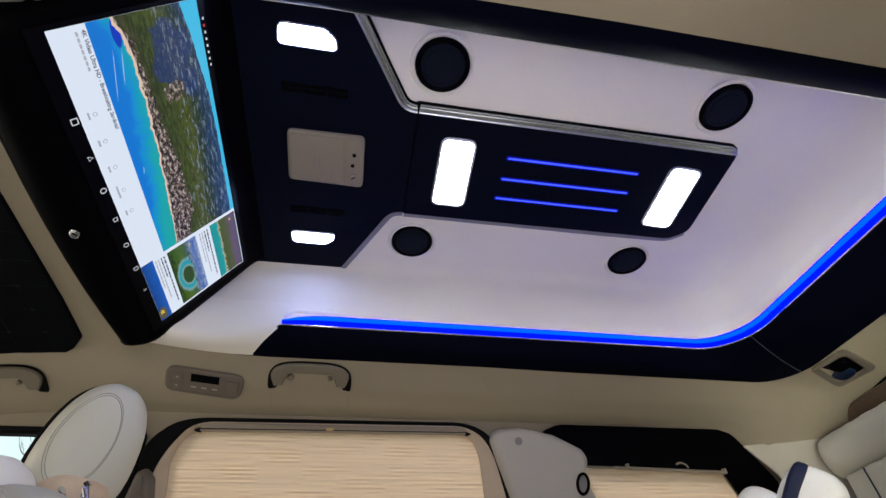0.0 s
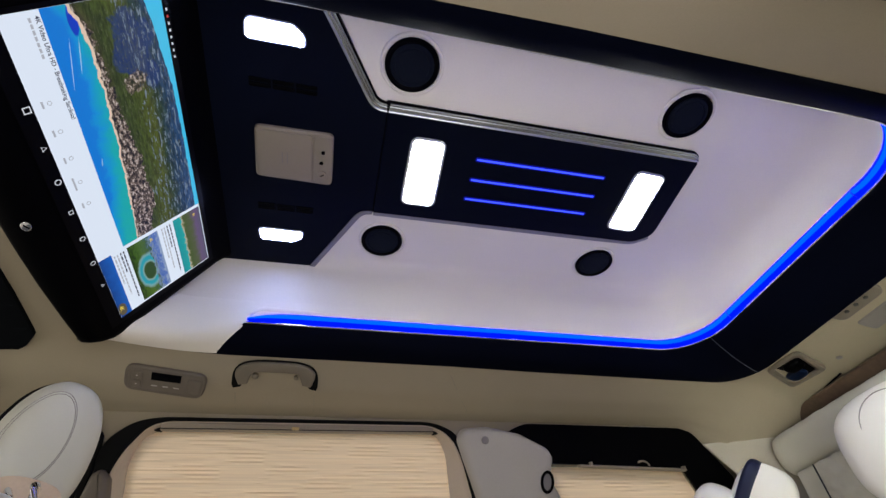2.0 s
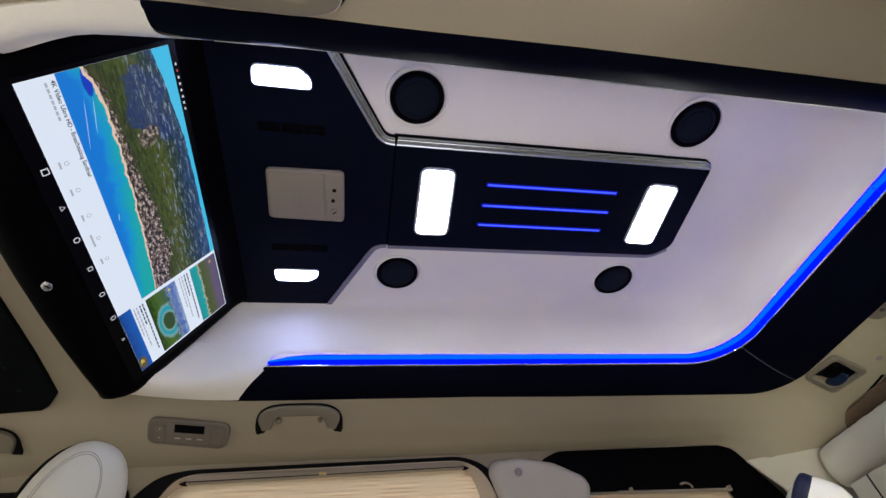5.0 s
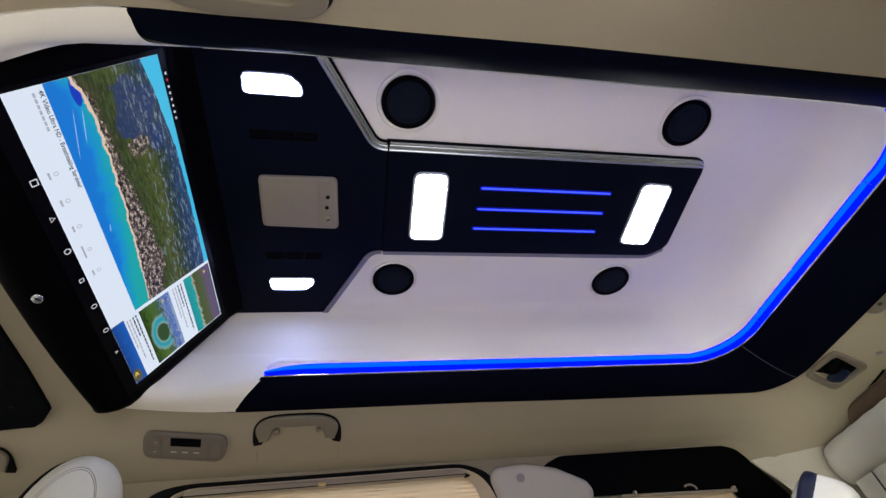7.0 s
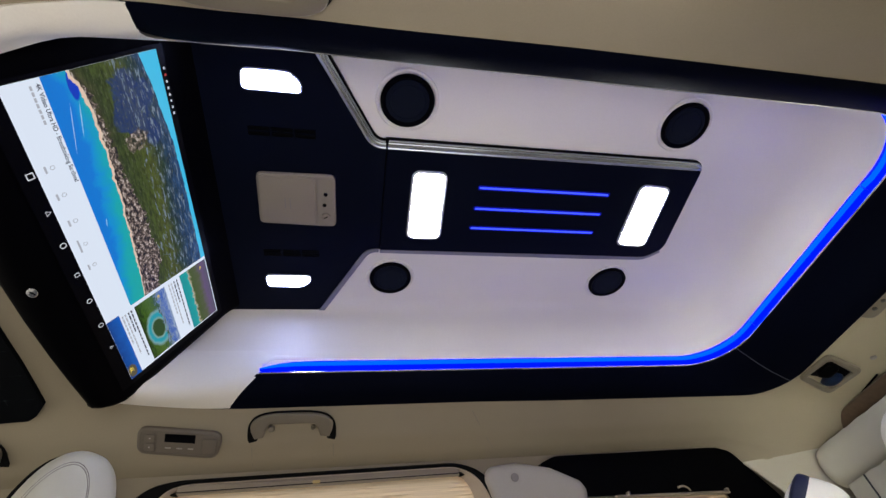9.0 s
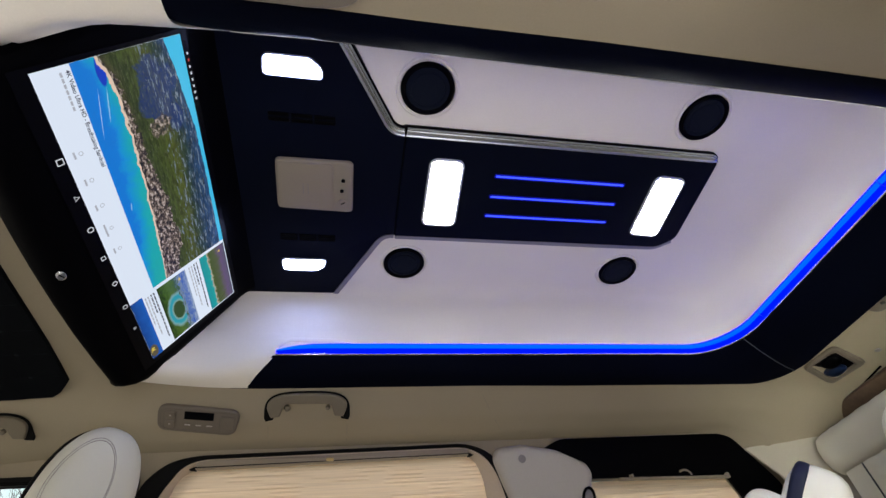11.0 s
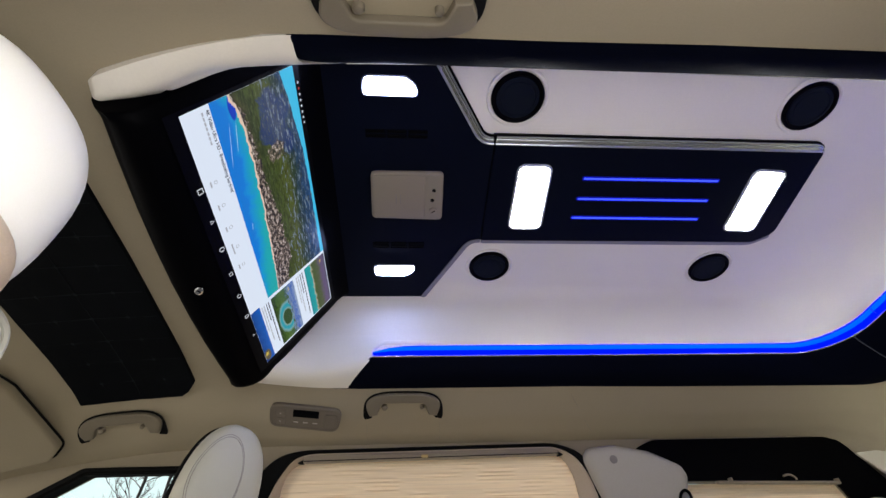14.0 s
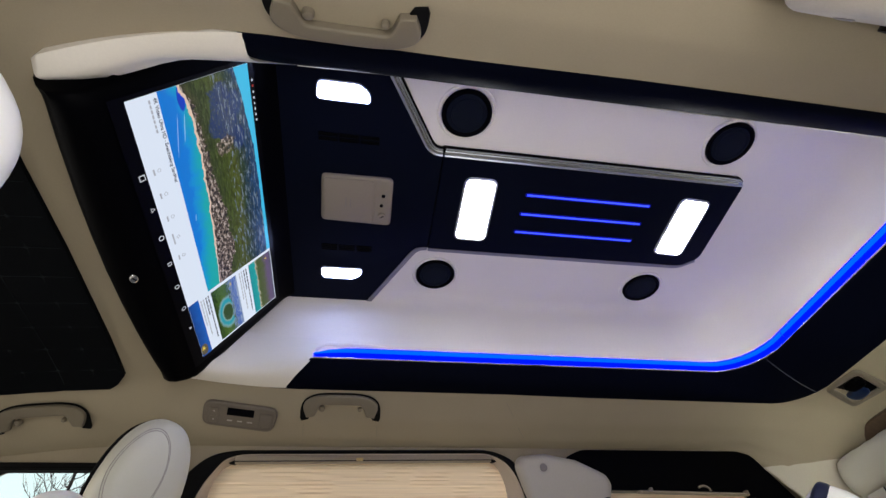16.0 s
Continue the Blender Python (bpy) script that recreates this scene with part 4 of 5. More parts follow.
for s, side_name in ((1, "right"), (-1, "left")):
    opened = s < 0
    door_mid, door_out = [[(x, 0.12 if opened and z < 0.87 else z) for x, z in pts] for pts in (DOOR_MID, DOOR_OUT)]
    holes = [round_poly(up_wall(FRONT_HOLE), 0.03, 4), round_poly(up_wall(door_mid), SOFT, 5), round_poly(up_wall(REAR_HOLE), 0.01, 3)]
    outer = up_wall([(-1.75, 0.0), (1.75, 0.0), (1.75, 1.30), (-1.75, 1.30)])
    bm = holed_plate(outer, holes, 0.05, wall_m(s))
    wall = tagged(link("wall_" + side_name, bm, HEADLINER, smooth=False), "beige lined side wall of the van with three windows", "wall", kind="structure")

    # sliding door window
    win = thing("window_door_" + side_name, "open sliding door's black rubber frame" if opened else "side door window with a black rubber frame and a closed blind", "door" if opened else "window", kind="structure")
    part("rubber_frame", band(round_poly(up_wall(door_out), SOFT, 5), round_poly(up_wall(door_mid), SOFT, 5), 0.012, wall_m(s, -0.002), 0.004), RUBBER, win)
    if not opened:
        rows = []
        for f, d in ((0, 0.006), (0.15, 0.007), (0.5, -0.004), (1.0, -0.016), (1.0, -0.04)):
            a, b = round_poly(up_wall(DOOR_MID), SOFT, 5), round_poly(up_wall(DOOR_HOLE), SOFT, 5)
            rows.append([wall_m(s) @ Vector((p.x + (q.x - p.x) * f, p.y + (q.y - p.y) * f, d)) for p, q in zip(a, b)])
        bm, _ = loft(rows, close_v=True)
        part("reveal", bm, REVEAL, win, "warm beige window reveal")
        part("pane", slab(round_poly(up_wall(DOOR_MID), SOFT, 5), 0.004, 0.001, wall_m(s, -0.046)), GLASS, win).visible_shadow = False
        blind = thing("pleated_blind", "closed pale wood-toned pleated blind in the door window", "blind", "pleated window blinds")
        part("cloth", pleats(s, [(0.87, -0.440), (1.10, -0.442), (1.165, -0.454), (1.226, -0.435), (1.26, -0.395)], [(0.87, 0.44), (1.08, 0.42), (1.2, 0.405), (1.26, 0.372)], 1.256, 0.88, -0.021, 0.0052), BLIND, blind)
        rail = part("top_rail", slab(round_poly(up_wall([(-0.386, 1.242), (0.352, 1.249), (0.352, 1.272), (-0.386, 1.266)]), 0.003, 2), 0.018, 0.004, wall_m(s, -0.012)), BLIND_RAIL, blind)
        part("rail_groove", slab(up_wall([(-0.384, 1.2455), (0.350, 1.2525), (0.350, 1.2545), (-0.384, 1.2475)]), 0.0025, 0.0005, wall_m(s, 0.005)), RUBBER, rail)
        for xx, zz in ((-0.392, 1.246), (0.358, 1.253)):
            part("rail_end", slab(round_poly(up_wall([(xx + 0.013 * math.copysign(1, xx), zz - 0.003), (xx - 0.007 * math.copysign(1, xx), zz - 0.006), (xx - 0.007 * math.copysign(1, xx), zz + 0.006)]), 0.002, 2), 0.016, 0.003, wall_m(s, -0.014)), RUBBER, rail)
        part("bracket", slab(round_poly(up_wall([(-0.052, 1.249), (-0.032, 1.249), (-0.032, 1.257), (-0.052, 1.257)]), 0.002, 2), 0.006, 0.002, wall_m(s, 0.005)), BRASS, rail, "small brass bracket")

    # quarter window
    win = thing("window_quarter_" + side_name, "rear quarter window in a wide black surround", "window", kind="structure")
    bm = holed_plate(round_poly(up_wall(REAR_OUT), 0.085, 8), [round_poly(up_wall(REAR_HOLE), 0.01, 3)], 0.050 if opened else 0.012, wall_m(s, 0.046 if opened else 0.010))
    part("surround", bm, BLACK, win)
    part("pane", slab(up_wall(REAR_HOLE), 0.004, 0.001, wall_m(s, -0.03)), GLASS, win).visible_shadow = False
    if not opened:
        blind = thing("pleated_blind", "half-lowered wood-toned pleated blind in the quarter window", "blind", "pleated window blinds")
        part("cloth", pleats(s, [(0.87, 0.68), (1.2, 0.68)], [(0.87, 1.32), (1.08, 1.24), (1.17, 1.195)], 1.165, 0.88, -0.008, 0.0052), BLIND, blind)
        rail = part("top_rail", slab(round_poly(up_wall([(0.80, 1.161), (1.172, 1.152), (1.172, 1.160), (0.80, 1.169)]), 0.003, 2), 0.016, 0.004, wall_m(s, 0.008)), BLIND_RAIL, blind)
        for xx, zz in ((0.842, 1.170), (1.165, 1.161)):
            part("rail_clip", slab(round_poly(up_wall([(xx - 0.003, zz - 0.006), (xx + 0.003, zz - 0.006), (xx + 0.003, zz + 0.006), (xx - 0.003, zz + 0.006)]), 0.002, 2), 0.02, 0.002, wall_m(s, 0.006)), BLIND_RAIL, rail)
        hook = [wall_depth(s, 1.02 + 0.022 * math.cos(a), 1.166 + 0.014 * math.sin(a), 0.02) for a in [math.pi * i / 8 for i in range(7)]]
        part("pull_hook", tube(hook, 0.003, 6), BLIND_RAIL, blind)

    # seat belt cover on the pillar
    cover = thing("belt_cover", "light grey seat belt pillar cover with a grey button", "pillar cover", "seat belt pillar covers")
    out = round_poly(up_wall([(0.53, 0.85), (0.471, 1.081), (0.418, 1.235), (0.436, 1.264), (0.516, 1.271), (0.621, 1.252), (0.705, 1.214), (0.721, 1.187), (0.704, 1.134), (0.735, 1.07), (0.80, 0.85)]), 0.03, 5)
    part("shell", slab(out, 0.034, 0.024, wall_m(s, 0.006 if opened else -0.004), steps=6), GREY_TRIM, cover)
    m = wall_m(s, 0.010 if opened else 0.0) @ Matrix.Translation((0.504, (1.229 - 1.26) / COS, 0.0295))
    part("button", turned([(0.0115, 0.0), (0.0113, 0.0015), (0.009, 0.0022)], m, 24), DOT_GREY, cover, "round grey button")
    m = wall_m(s, 0.010 if opened else 0.0) @ Matrix.Translation((0.684, (1.120 - 1.26) / COS, 0.030)) @ Matrix.Rotation(-0.25 * s, 4, "Z")
    o = [(0.020 * math.cos(a), 0.031 * math.sin(a)) for a in [2 * math.pi * i / 28 for i in range(28)]]
    i_ = [(0.013 * math.cos(a), 0.023 * math.sin(a)) for a in [2 * math.pi * i / 28 for i in range(28)]]
    guide = part("belt_guide", band(o, i_, 0.008, m, 0.003), BLACK, cover, "black oval belt guide")
    part("guide_plate", slab(i_, 0.002, 0.0008, m), DOT_GREY, guide)

    # front door window
    win = thing("window_front_" + side_name, "clear front door window with a thin black frame", "window", kind="structure")
    part("rubber_frame", band(round_poly(up_wall([(-1.37, 0.84), (-0.51, 0.84), (-0.51, 1.242), (-0.975, 1.242), (-1.37, 1.02)]), 0.03, 4), round_poly(up_wall(FRONT_HOLE), 0.03, 4), 0.012, wall_m(s, -0.002), 0.004), RUBBER, win)
    hole = [Vector((p[0], p[1], 0)) for p in round_poly(up_wall(FRONT_HOLE), 0.03, 4)]
    mid_ = sum(hole, Vector()) / len(hole)
    bm, _ = loft([[wall_m(s, d) @ (mid_ + (p - mid_) * f) for p in hole] for f, d in ((0.996, 0.008), (0.996, -0.034), (0.978, -0.034), (0.978, 0.006), (0.996, 0.008))], close_v=True)
    part("glass_seal", bm, RUBBER, win, "black rubber glass seal")
    part("pane", slab(up_wall(FRONT_HOLE), 0.004, 0.001, wall_m(s, -0.03)), GLASS, win).visible_shadow = False


# rounded lower trim on the pillar before the door window
out = round_poly(up_wall([(-0.525, 0.85), (-0.518, 1.06), (-0.506, 1.138), (-0.484, 1.152), (-0.462, 1.130), (-0.448, 1.06), (-0.440, 0.85)]), 0.016, 5)
tagged(link("pillar_trim", slab(out, 0.030, 0.016, wall_m(1, -0.004), steps=5), CLIMATE), "rounded grey-brown lower trim on the door pillar", "pillar trim")

# ---- grab handles on the headliner ----
def roof_frame(x, y, s):
    """On the sloping headliner: local x along the van, y outwards and down, z into the cabin."""
    e = 0.015
    t = Vector((0, s * 2 * e, roof_z(x, y + e) - roof_z(x, y - e))).normalized()
    along = Vector((2 * e, 0, roof_z(x + e, y) - roof_z(x - e, y))).normalized()
    nrm = along.cross(t).normalized() * s
    if nrm.z > 0:
        nrm = -nrm
    t = (nrm.cross(along) if nrm.cross(along).dot(t) > 0 else along.cross(nrm)).normalized()
    m = Matrix((along, t, nrm)).transposed().to_4x4()
    m.translation = Vector((x, s * y, roof_z(x, y)))
    return m


def grab_handle(x, y, s, length):
    h = thing("grab_handle", "beige folding grab handle with black hinge covers on the headliner", "grab handle", "grab handles")
    k, flat_ = length / 2, Matrix.Identity(4)
    across, nrm = roof_frame(x, y, s).col[1].y * s, roof_frame(x, y, s).col[2].to_3d()

    def moulded(bm):
        """Lays a flat shape on the curved headliner."""
        bm.normal_update()
        bmesh.ops.triangulate(bm, faces=[f for f in bm.faces if len(f.verts) > 4])
        for v in bm.verts:
            px, py = x + v.co.x, y + v.co.y * across
            v.co = Vector((px, s * py, roof_z(px, py))) + nrm * (v.co.z + base)
        return bm

    base = 0.004 if x < -0.6 else 0.001

    def arch(half, top, bottom, power, n=28):
        """Half a superellipse from one foot over the top to the other."""
        turn = [math.pi * i / n for i in range(n + 1)]
        return [(half * math.copysign(abs(math.cos(a)) ** (2 / power), math.cos(a)), bottom - (bottom - top) * abs(math.sin(a)) ** (2 / power)) for a in turn]

    well = arch(k, -0.041, 0.034, 3.4) + [(-k + 0.004, 0.044), (-k + 0.022, 0.040), (-k + 0.036, 0.010), (-k + 0.046, -0.016), (k - 0.046, -0.016), (k - 0.036, 0.010), (k - 0.022, 0.040), (k - 0.004, 0.044)]
    part("recess", moulded(slab(well, 0.0035, 0.001, flat_, steps=1)), RUBBER, h, "black U-shaped recess with hinge covers")
    outer_ = [(px * (1 - 0.13 * max(0.0, (py + 0.01) / 0.04) ** 1.3), py) for px, py in arch(k - 0.0042, -0.0370, 0.030, 3.4)]
    inner_ = round_poly([(-k + 0.040, 0.026), (-k + 0.052, -0.009), (k - 0.052, -0.009), (k - 0.040, 0.026)], [0, 0.016, 0.016, 0], 6)
    grip = part("grip", moulded(slab(outer_ + inner_, 0.013, 0.004, flat_, steps=4)), GRIP, h)
    for e, r in ((-1, 0.0085), (1, 0.006)):
        part("mount", moulded(turned([(r, 0.0), (r, 0.006), (r * 0.85, 0.009), (r * 0.4, 0.0105)], Matrix.Translation((e * (k - 0.059), 0.006, 0)), 18)), GRIP, grip)
    return h


for s in (1, -1):
    grab_handle(-0.104, 0.512, s, 0.222)
    grab_handle(-0.852, 0.540, s, 0.218)

# climate control panel on the headliner
rem = thing("climate_panel", "warm grey rear climate control panel with a dark display", "control panel")
m = roof_frame(-0.372, 0.541, 1) @ Matrix.Rotation(0.12, 4, "Z")
part("body", slab(round_poly([(-0.099, -0.039), (0.099, -0.036), (0.089, 0.038), (-0.097, 0.034)], 0.026, 7), 0.010, 0.005, m, steps=4), CLIMATE, rem)
frame_line = ccw(round_poly([(-0.099, -0.039), (0.099, -0.036), (0.089, 0.038), (-0.097, 0.034)], 0.026, 7))
part("border", band(inset(frame_line, 0.0080), inset(frame_line, 0.0092), 0.0008, m @ Matrix.Translation((0, 0, 0.0098)), 0.0002), KEY_LINE, rem, "fine dark border line")
part("key_plate", band(round_poly(rect(0.030, 0.052), 0.010, 4), round_poly(rect(0.028, 0.050), 0.009, 4), 0.0008, m @ Matrix.Translation((-0.068, 0.0, 0.0098)), 0.0002), KEY_LINE, rem)
part("key_plate", band(round_poly(rect(0.036, 0.044), 0.008, 4), round_poly(rect(0.034, 0.042), 0.007, 4), 0.0008, m @ Matrix.Translation((0.068, 0.002, 0.0098)), 0.0002), KEY_LINE, rem)
part("display", slab(rect(0.070, 0.022), 0.0114, 0.0006, m @ Matrix.Translation((0.0, -0.015, 0))), GLASS_BLACK, rem, "small dark display")
for i in (-1, 0, 1):
    part("button", slab(rect(0.013, 0.0032), 0.0114, 0.0004, m @ Matrix.Translation((i * 0.026, 0.012, 0))), DOT_PALE, rem, "pale button mark")
for y_ in (-0.012, 0.012):
    key_ = part("round_button", slab(round_poly(rect(0.022, 0.019), 0.005, 3), 0.0122, 0.001, m @ Matrix.Translation((-0.068, y_, 0))), CLIMATE, rem)
    part("button_mark", slab(rect(0.004, 0.003), 0.0128, 0.0003, m @ Matrix.Translation((-0.068, y_, 0))), DOT_PALE, key_)
part("key", slab(round_poly(rect(0.032, 0.040), 0.006, 3), 0.0118, 0.0012, m @ Matrix.Translation((0.068, 0.002, 0))), CLIMATE, rem)

# faint seams in the headliner
for pts in ([(0.375, 0.492), (0.400, 0.53), (0.425, 0.57), (0.448, 0.605)], [(-0.206, 0.566), (-0.207, 0.60), (-0.207, 0.63)], [(0.000, 0.566), (0.001, 0.60), (0.001, 0.63)]):
    part("headliner_seam", tube([(x, y, roof_z(x, y) + 0.0002) for x, y in pts], 0.0009, 6), SEAM_BEIGE, headliner)

# ---- front roof: dark roof panel and sun visors ----
sunroof = thing("roof_panel", "black quilted roof panel set in the beige front headliner", "roof panel")
rows = []
for i in range(17):
    ii = min(max(i - 1, 0), 14)
    x = -0.94 + 0.288 * ii / 14
    w = 0.473 - 0.003 * ii / 14 - (0.044 if ii == 14 else 0.015 if ii == 13 else 0)
    row = []
    for j in range(49):
        y = -w + 2 * w * min(max(j - 1, 0), 46) / 46
        puff = 0.0020 * abs(math.sin(math.pi * (x + 0.94) / 0.072)) ** 0.4 * abs(math.sin(math.pi * y / 0.08)) ** 0.4
        rim_ = -0.010 if i in (0, 16) or j in (0, 48) else 0.010 + puff
        row.append((x, y, roof_z(x, y) - rim_))
    rows.append(row)
bm, _ = loft(rows)
part("quilted_cloth", bm, ROOF_CLOTH, sunroof)
for i in range(1, 4):
    x = -0.94 + 0.074 * i
    part("stitch_line", tube([(x, -0.45 + 0.90 * k / 40, roof_z(x, -0.45 + 0.90 * k / 40) - 0.0106) for k in range(41)], 0.0007, 4), CLOTH_STITCH, sunroof)
    for j in range(-5, 6):
        y = 0.08 * j
        part("tuft", turned([(0.004, 0.0), (0.004, 0.0012), (0.002, 0.002)], under(x, y, roof_z(x, y) - 0.0100), 8), CLOTH_STITCH, sunroof)
for j in range(-5, 6):
    y = 0.08 * j
    part("stitch_line", tube([(-0.93 + 0.27 * k / 20, y, roof_z(-0.93 + 0.27 * k / 20, y) - 0.0106) for k in range(21)], 0.0007, 4), CLOTH_STITCH, sunroof)
for s in (1, -1):
    visor = thing("sun_visor", "beige folded sun visor with a dark edge under the headliner", "sun visor", "sun visors")
    out = round_poly([(-1.24, s * 0.10), (-1.115, s * 0.10), (-1.052, s * 0.37), (-1.0, s * 0.565), (-1.035, s * 0.605), (-1.24, s * 0.625)], [0.02, 0.02, 0.0, 0.03, 0.03, 0.02], 5)
    bm = slab(out, 0.020, 0.008, Matrix.Identity(4), steps=4)
    bmesh.ops.triangulate(bm, faces=[f for f in bm.faces if len(f.verts) > 4])
    for v in bm.verts:
        v.co.z = roof_z(v.co.x, v.co.y) - v.co.z - 0.002
    part("flap", bm, HEADLINER, visor)
    # Dark tube added along the flap to draw the shadow at its edge.
    path = [q for q in ccw(out) if q.x > -1.2]
    part("edge", tube([Vector((q.x, q.y, roof_z(q.x, q.y) - 0.004)) + Vector((0.004, s * 0.003, 0)) for q in path], 0.0028, 6), RUBBER, visor, "dark tube drawn along the flap's edge as its shadow")


# ---- seats ----
METAL_RING = material("bronze_ring", (0.30, 0.19, 0.08), 0.35, 0.7, vary=0.1)
def headrest(name, label, m, size, power, leather, group="", egg=0.0, oval=True, tan=None, extra=(), posts=True):
    """An upholstered headrest on two posts; egg narrows it towards the top."""
    h = thing(name, label, "headrest", group)
    sx, sy, sz = [v / 2 for v in size]

    def shaped(p):
        return Vector((p.x * (1 + 0.25 * egg * p.z / sz), p.y * (1 - egg * p.z / sz), p.z))

    def surface(y, z, side):
        k = max(0.0, 1 - abs(y / sy) ** power - abs(z / sz) ** power)
        return shaped(Vector((side * sx * k ** (1 / power), y, z)))
    body = part("cushion", cushion(size, power, m, 11, shaped), leather, h)
    if oval:
        for q in (0.60, 0.635):
            path = [m @ (surface(sy * (-0.42 + 0.85 * q * math.cos(a)), sz * (0.03 + q * 1.1 * math.sin(a)), 1) + Vector((0.0004, 0, 0))) for a in [2 * math.pi * i / 56 for i in range(56)]]
            part("stitching", tube(path, 0.0007, 5, close=True), STITCH, body, "fine grey stitched oval")
    back = [m @ shaped(Vector((-0.5 * sx, 0.955 * sy * math.copysign(abs(math.cos(a)) ** (2 / power), math.cos(a)), 0.955 * sz * math.copysign(abs(math.sin(a)) ** (2 / power), math.sin(a))))) for a in [2 * math.pi * i / 56 for i in range(56)]]
    part("piping", tube(back, 0.005, 6, close=True), RUBBER, body, "black piping")
    if tan:
        part("underside", cushion((size[0] * tan[3], size[1] * tan[0], size[2] * tan[1]), 2.6, m @ Matrix.Translation((0.012, 0, -sz * tan[2])), 7), LEATHER_TAN, h, "tan leather underside")
    for e in (-1, 1) if posts else ():
        if tan:
            bend = [(sx * 0.95, -0.66), (sx * 1.30, -0.76), (sx * 1.38, -0.92), (sx * 0.9, -1.7)]
        else:
            bend = [(0, -0.8), (0, -1.8)]
        part("post", tube([m @ Vector((x, e * sy * 0.42, sz * z)) for x, z in bend], 0.007, 12), BRIGHT, h, "chrome post")
    for path in extra:
        part("post", tube(path, 0.0075, 12), BRIGHT, h, "bent chrome post")
    return h


def seat(label, x, y, top, lean):
    st = thing("front_seat", label, "seat", "front seats")
    m = Matrix.Translation((x, y, top - 0.30)) @ Matrix.Rotation(lean, 4, "Y")
    part("backrest", cushion((0.16, 0.50, 0.62), 4, m), LEATHER, st)
    part("seat_base", cushion((0.52, 0.52, 0.20), 4, Matrix.Translation((x - 0.22, y, top - 0.58))), LEATHER, st)
    part("pedestal", slab(rect(0.4, 0.4), top - 0.66, 0.02, Matrix.Translation((x - 0.22, y, 0.0))), BLACK, st)
    for e in (-1, 1):
        part("side_bolster", cushion((0.17, 0.11, 0.52), 3, m @ Matrix.Translation((-0.03, e * 0.22, 0.02))), LEATHER, st)
    return st


passenger_seat = seat("cream leather front passenger seat", -0.53, 0.40, 0.968, 0.12)
part("shoulder", cushion((0.11, 0.16, 0.20), 2.8, Matrix.Translation((-0.572, 0.298, 0.921)), 11), LEATHER_WHITE_LIT, passenger_seat, "white leather seat shoulder")
driver_seat = seat("cream leather driver seat with piped shoulder", -0.62, -0.475, 1.035, 0.12)
shoulder = part("shoulder", cushion((0.11, 0.18, 0.22), 5, Matrix.Translation((-0.590, -0.317, 0.927)), 11), LEATHER_WHITE_LIT, driver_seat, "white leather seat shoulder")
part("piping", tube([(-0.545, -0.317 + 0.083 * math.copysign(abs(math.cos(a)) ** 0.36, math.cos(a)), 0.927 + 0.103 * abs(math.sin(a)) ** 0.36) for a in [math.pi * (0.5 - abs(i / 40 - 0.5) ** 1.0 * math.copysign(1, 0.5 - i / 40)) for i in range(41)]], 0.0050, 8), LEATHER, shoulder, "thick cream piping")
headrest("seat_headrest", "cream leather headrest with grey stitched oval and chrome posts", pose(-0.502, 0.405, 1.088, 0, 9, -38), (0.110, 0.184, 0.265), 2.4, LEATHER, "front headrests", 0.14, True, (0.80, 0.42, 0.80, 0.98),
         [[(-0.447, 0.333, 0.994), (-0.440, 0.328, 0.986), (-0.438, 0.327, 0.970), (-0.444, 0.331, 0.945), (-0.452, 0.337, 0.920)]])
# Daylight on this cream headrest is put into its lighter leather colour.
headrest("seat_headrest", "cream leather headrest with tan base on the driver seat", pose(-0.534, -0.438, 1.084, 0, 6, -10), (0.115, 0.244, 0.282), 2.6, LEATHER_WHITE_LIT, "front headrests", 0.05, False, (0.92, 0.46, 0.60, 1.04), (), False)
ring_m = frame_at((-0.478, -0.375, 1.001), (0, 1, 0.1), (1, 0.15, -0.45))
ring_base = thing("headrest_button", "bronze release button on the driver headrest", "button")
part("ring", turned([(0.012, -0.004), (0.012, 0.002), (0.0085, 0.003), (0.008, 0.001)], ring_m, 20), METAL_RING, ring_base)
part("cap", turned([(0.0078, -0.003), (0.0078, 0.001), (0.004, 0.0025), (0.0, 0.003)], ring_m, 16), BRIGHT, ring_base, "chrome cap")

# rear bench with its roll-shaped top
bench = thing("rear_bench", "cream leather rear bench with quilted back and rolled top", "bench seat")
rows = []
for i in range(97):
    y = -0.60 + 1.20 * i / 96
    end = max(0.0, (abs(y) - 0.555) / 0.045)
    r = math.sqrt(max(0.0, 1 - end ** 2.4)) * 0.98 + 0.02
    row = []
    for j in range(28):
        a = 2 * math.pi * j / 28
        crease = 0.0022 * noise.noise(Vector((math.cos(a) * 1.2, y * 34, math.sin(a) * 1.2))) + 0.0016 * noise.noise(Vector((math.cos(a) * 2.5, y * 90, 4.0)))
        row.append((1.505 + (0.060 + crease) * r * math.copysign(abs(math.cos(a)) ** 0.8, math.cos(a)), y, 1.162 + (0.064 + crease) * r * math.copysign(abs(math.sin(a)) ** 0.8, math.sin(a))))
    rows.append(row)
bm, vs = loft(rows, close_v=True)
bm.faces.new(vs[0])
bm.faces.new(vs[-1])
part("top_roll", bm, LEATHER, bench, "rolled cream leather top with fine creases")
part("bolster_seam", tube([(1.452 - 0.10 * (1.1 - z), 0.475, z) for z in [0.45 + 0.65 * i / 30 for i in range(31)]], 0.0028, 6), SEAM_DARK, bench)
rows = []
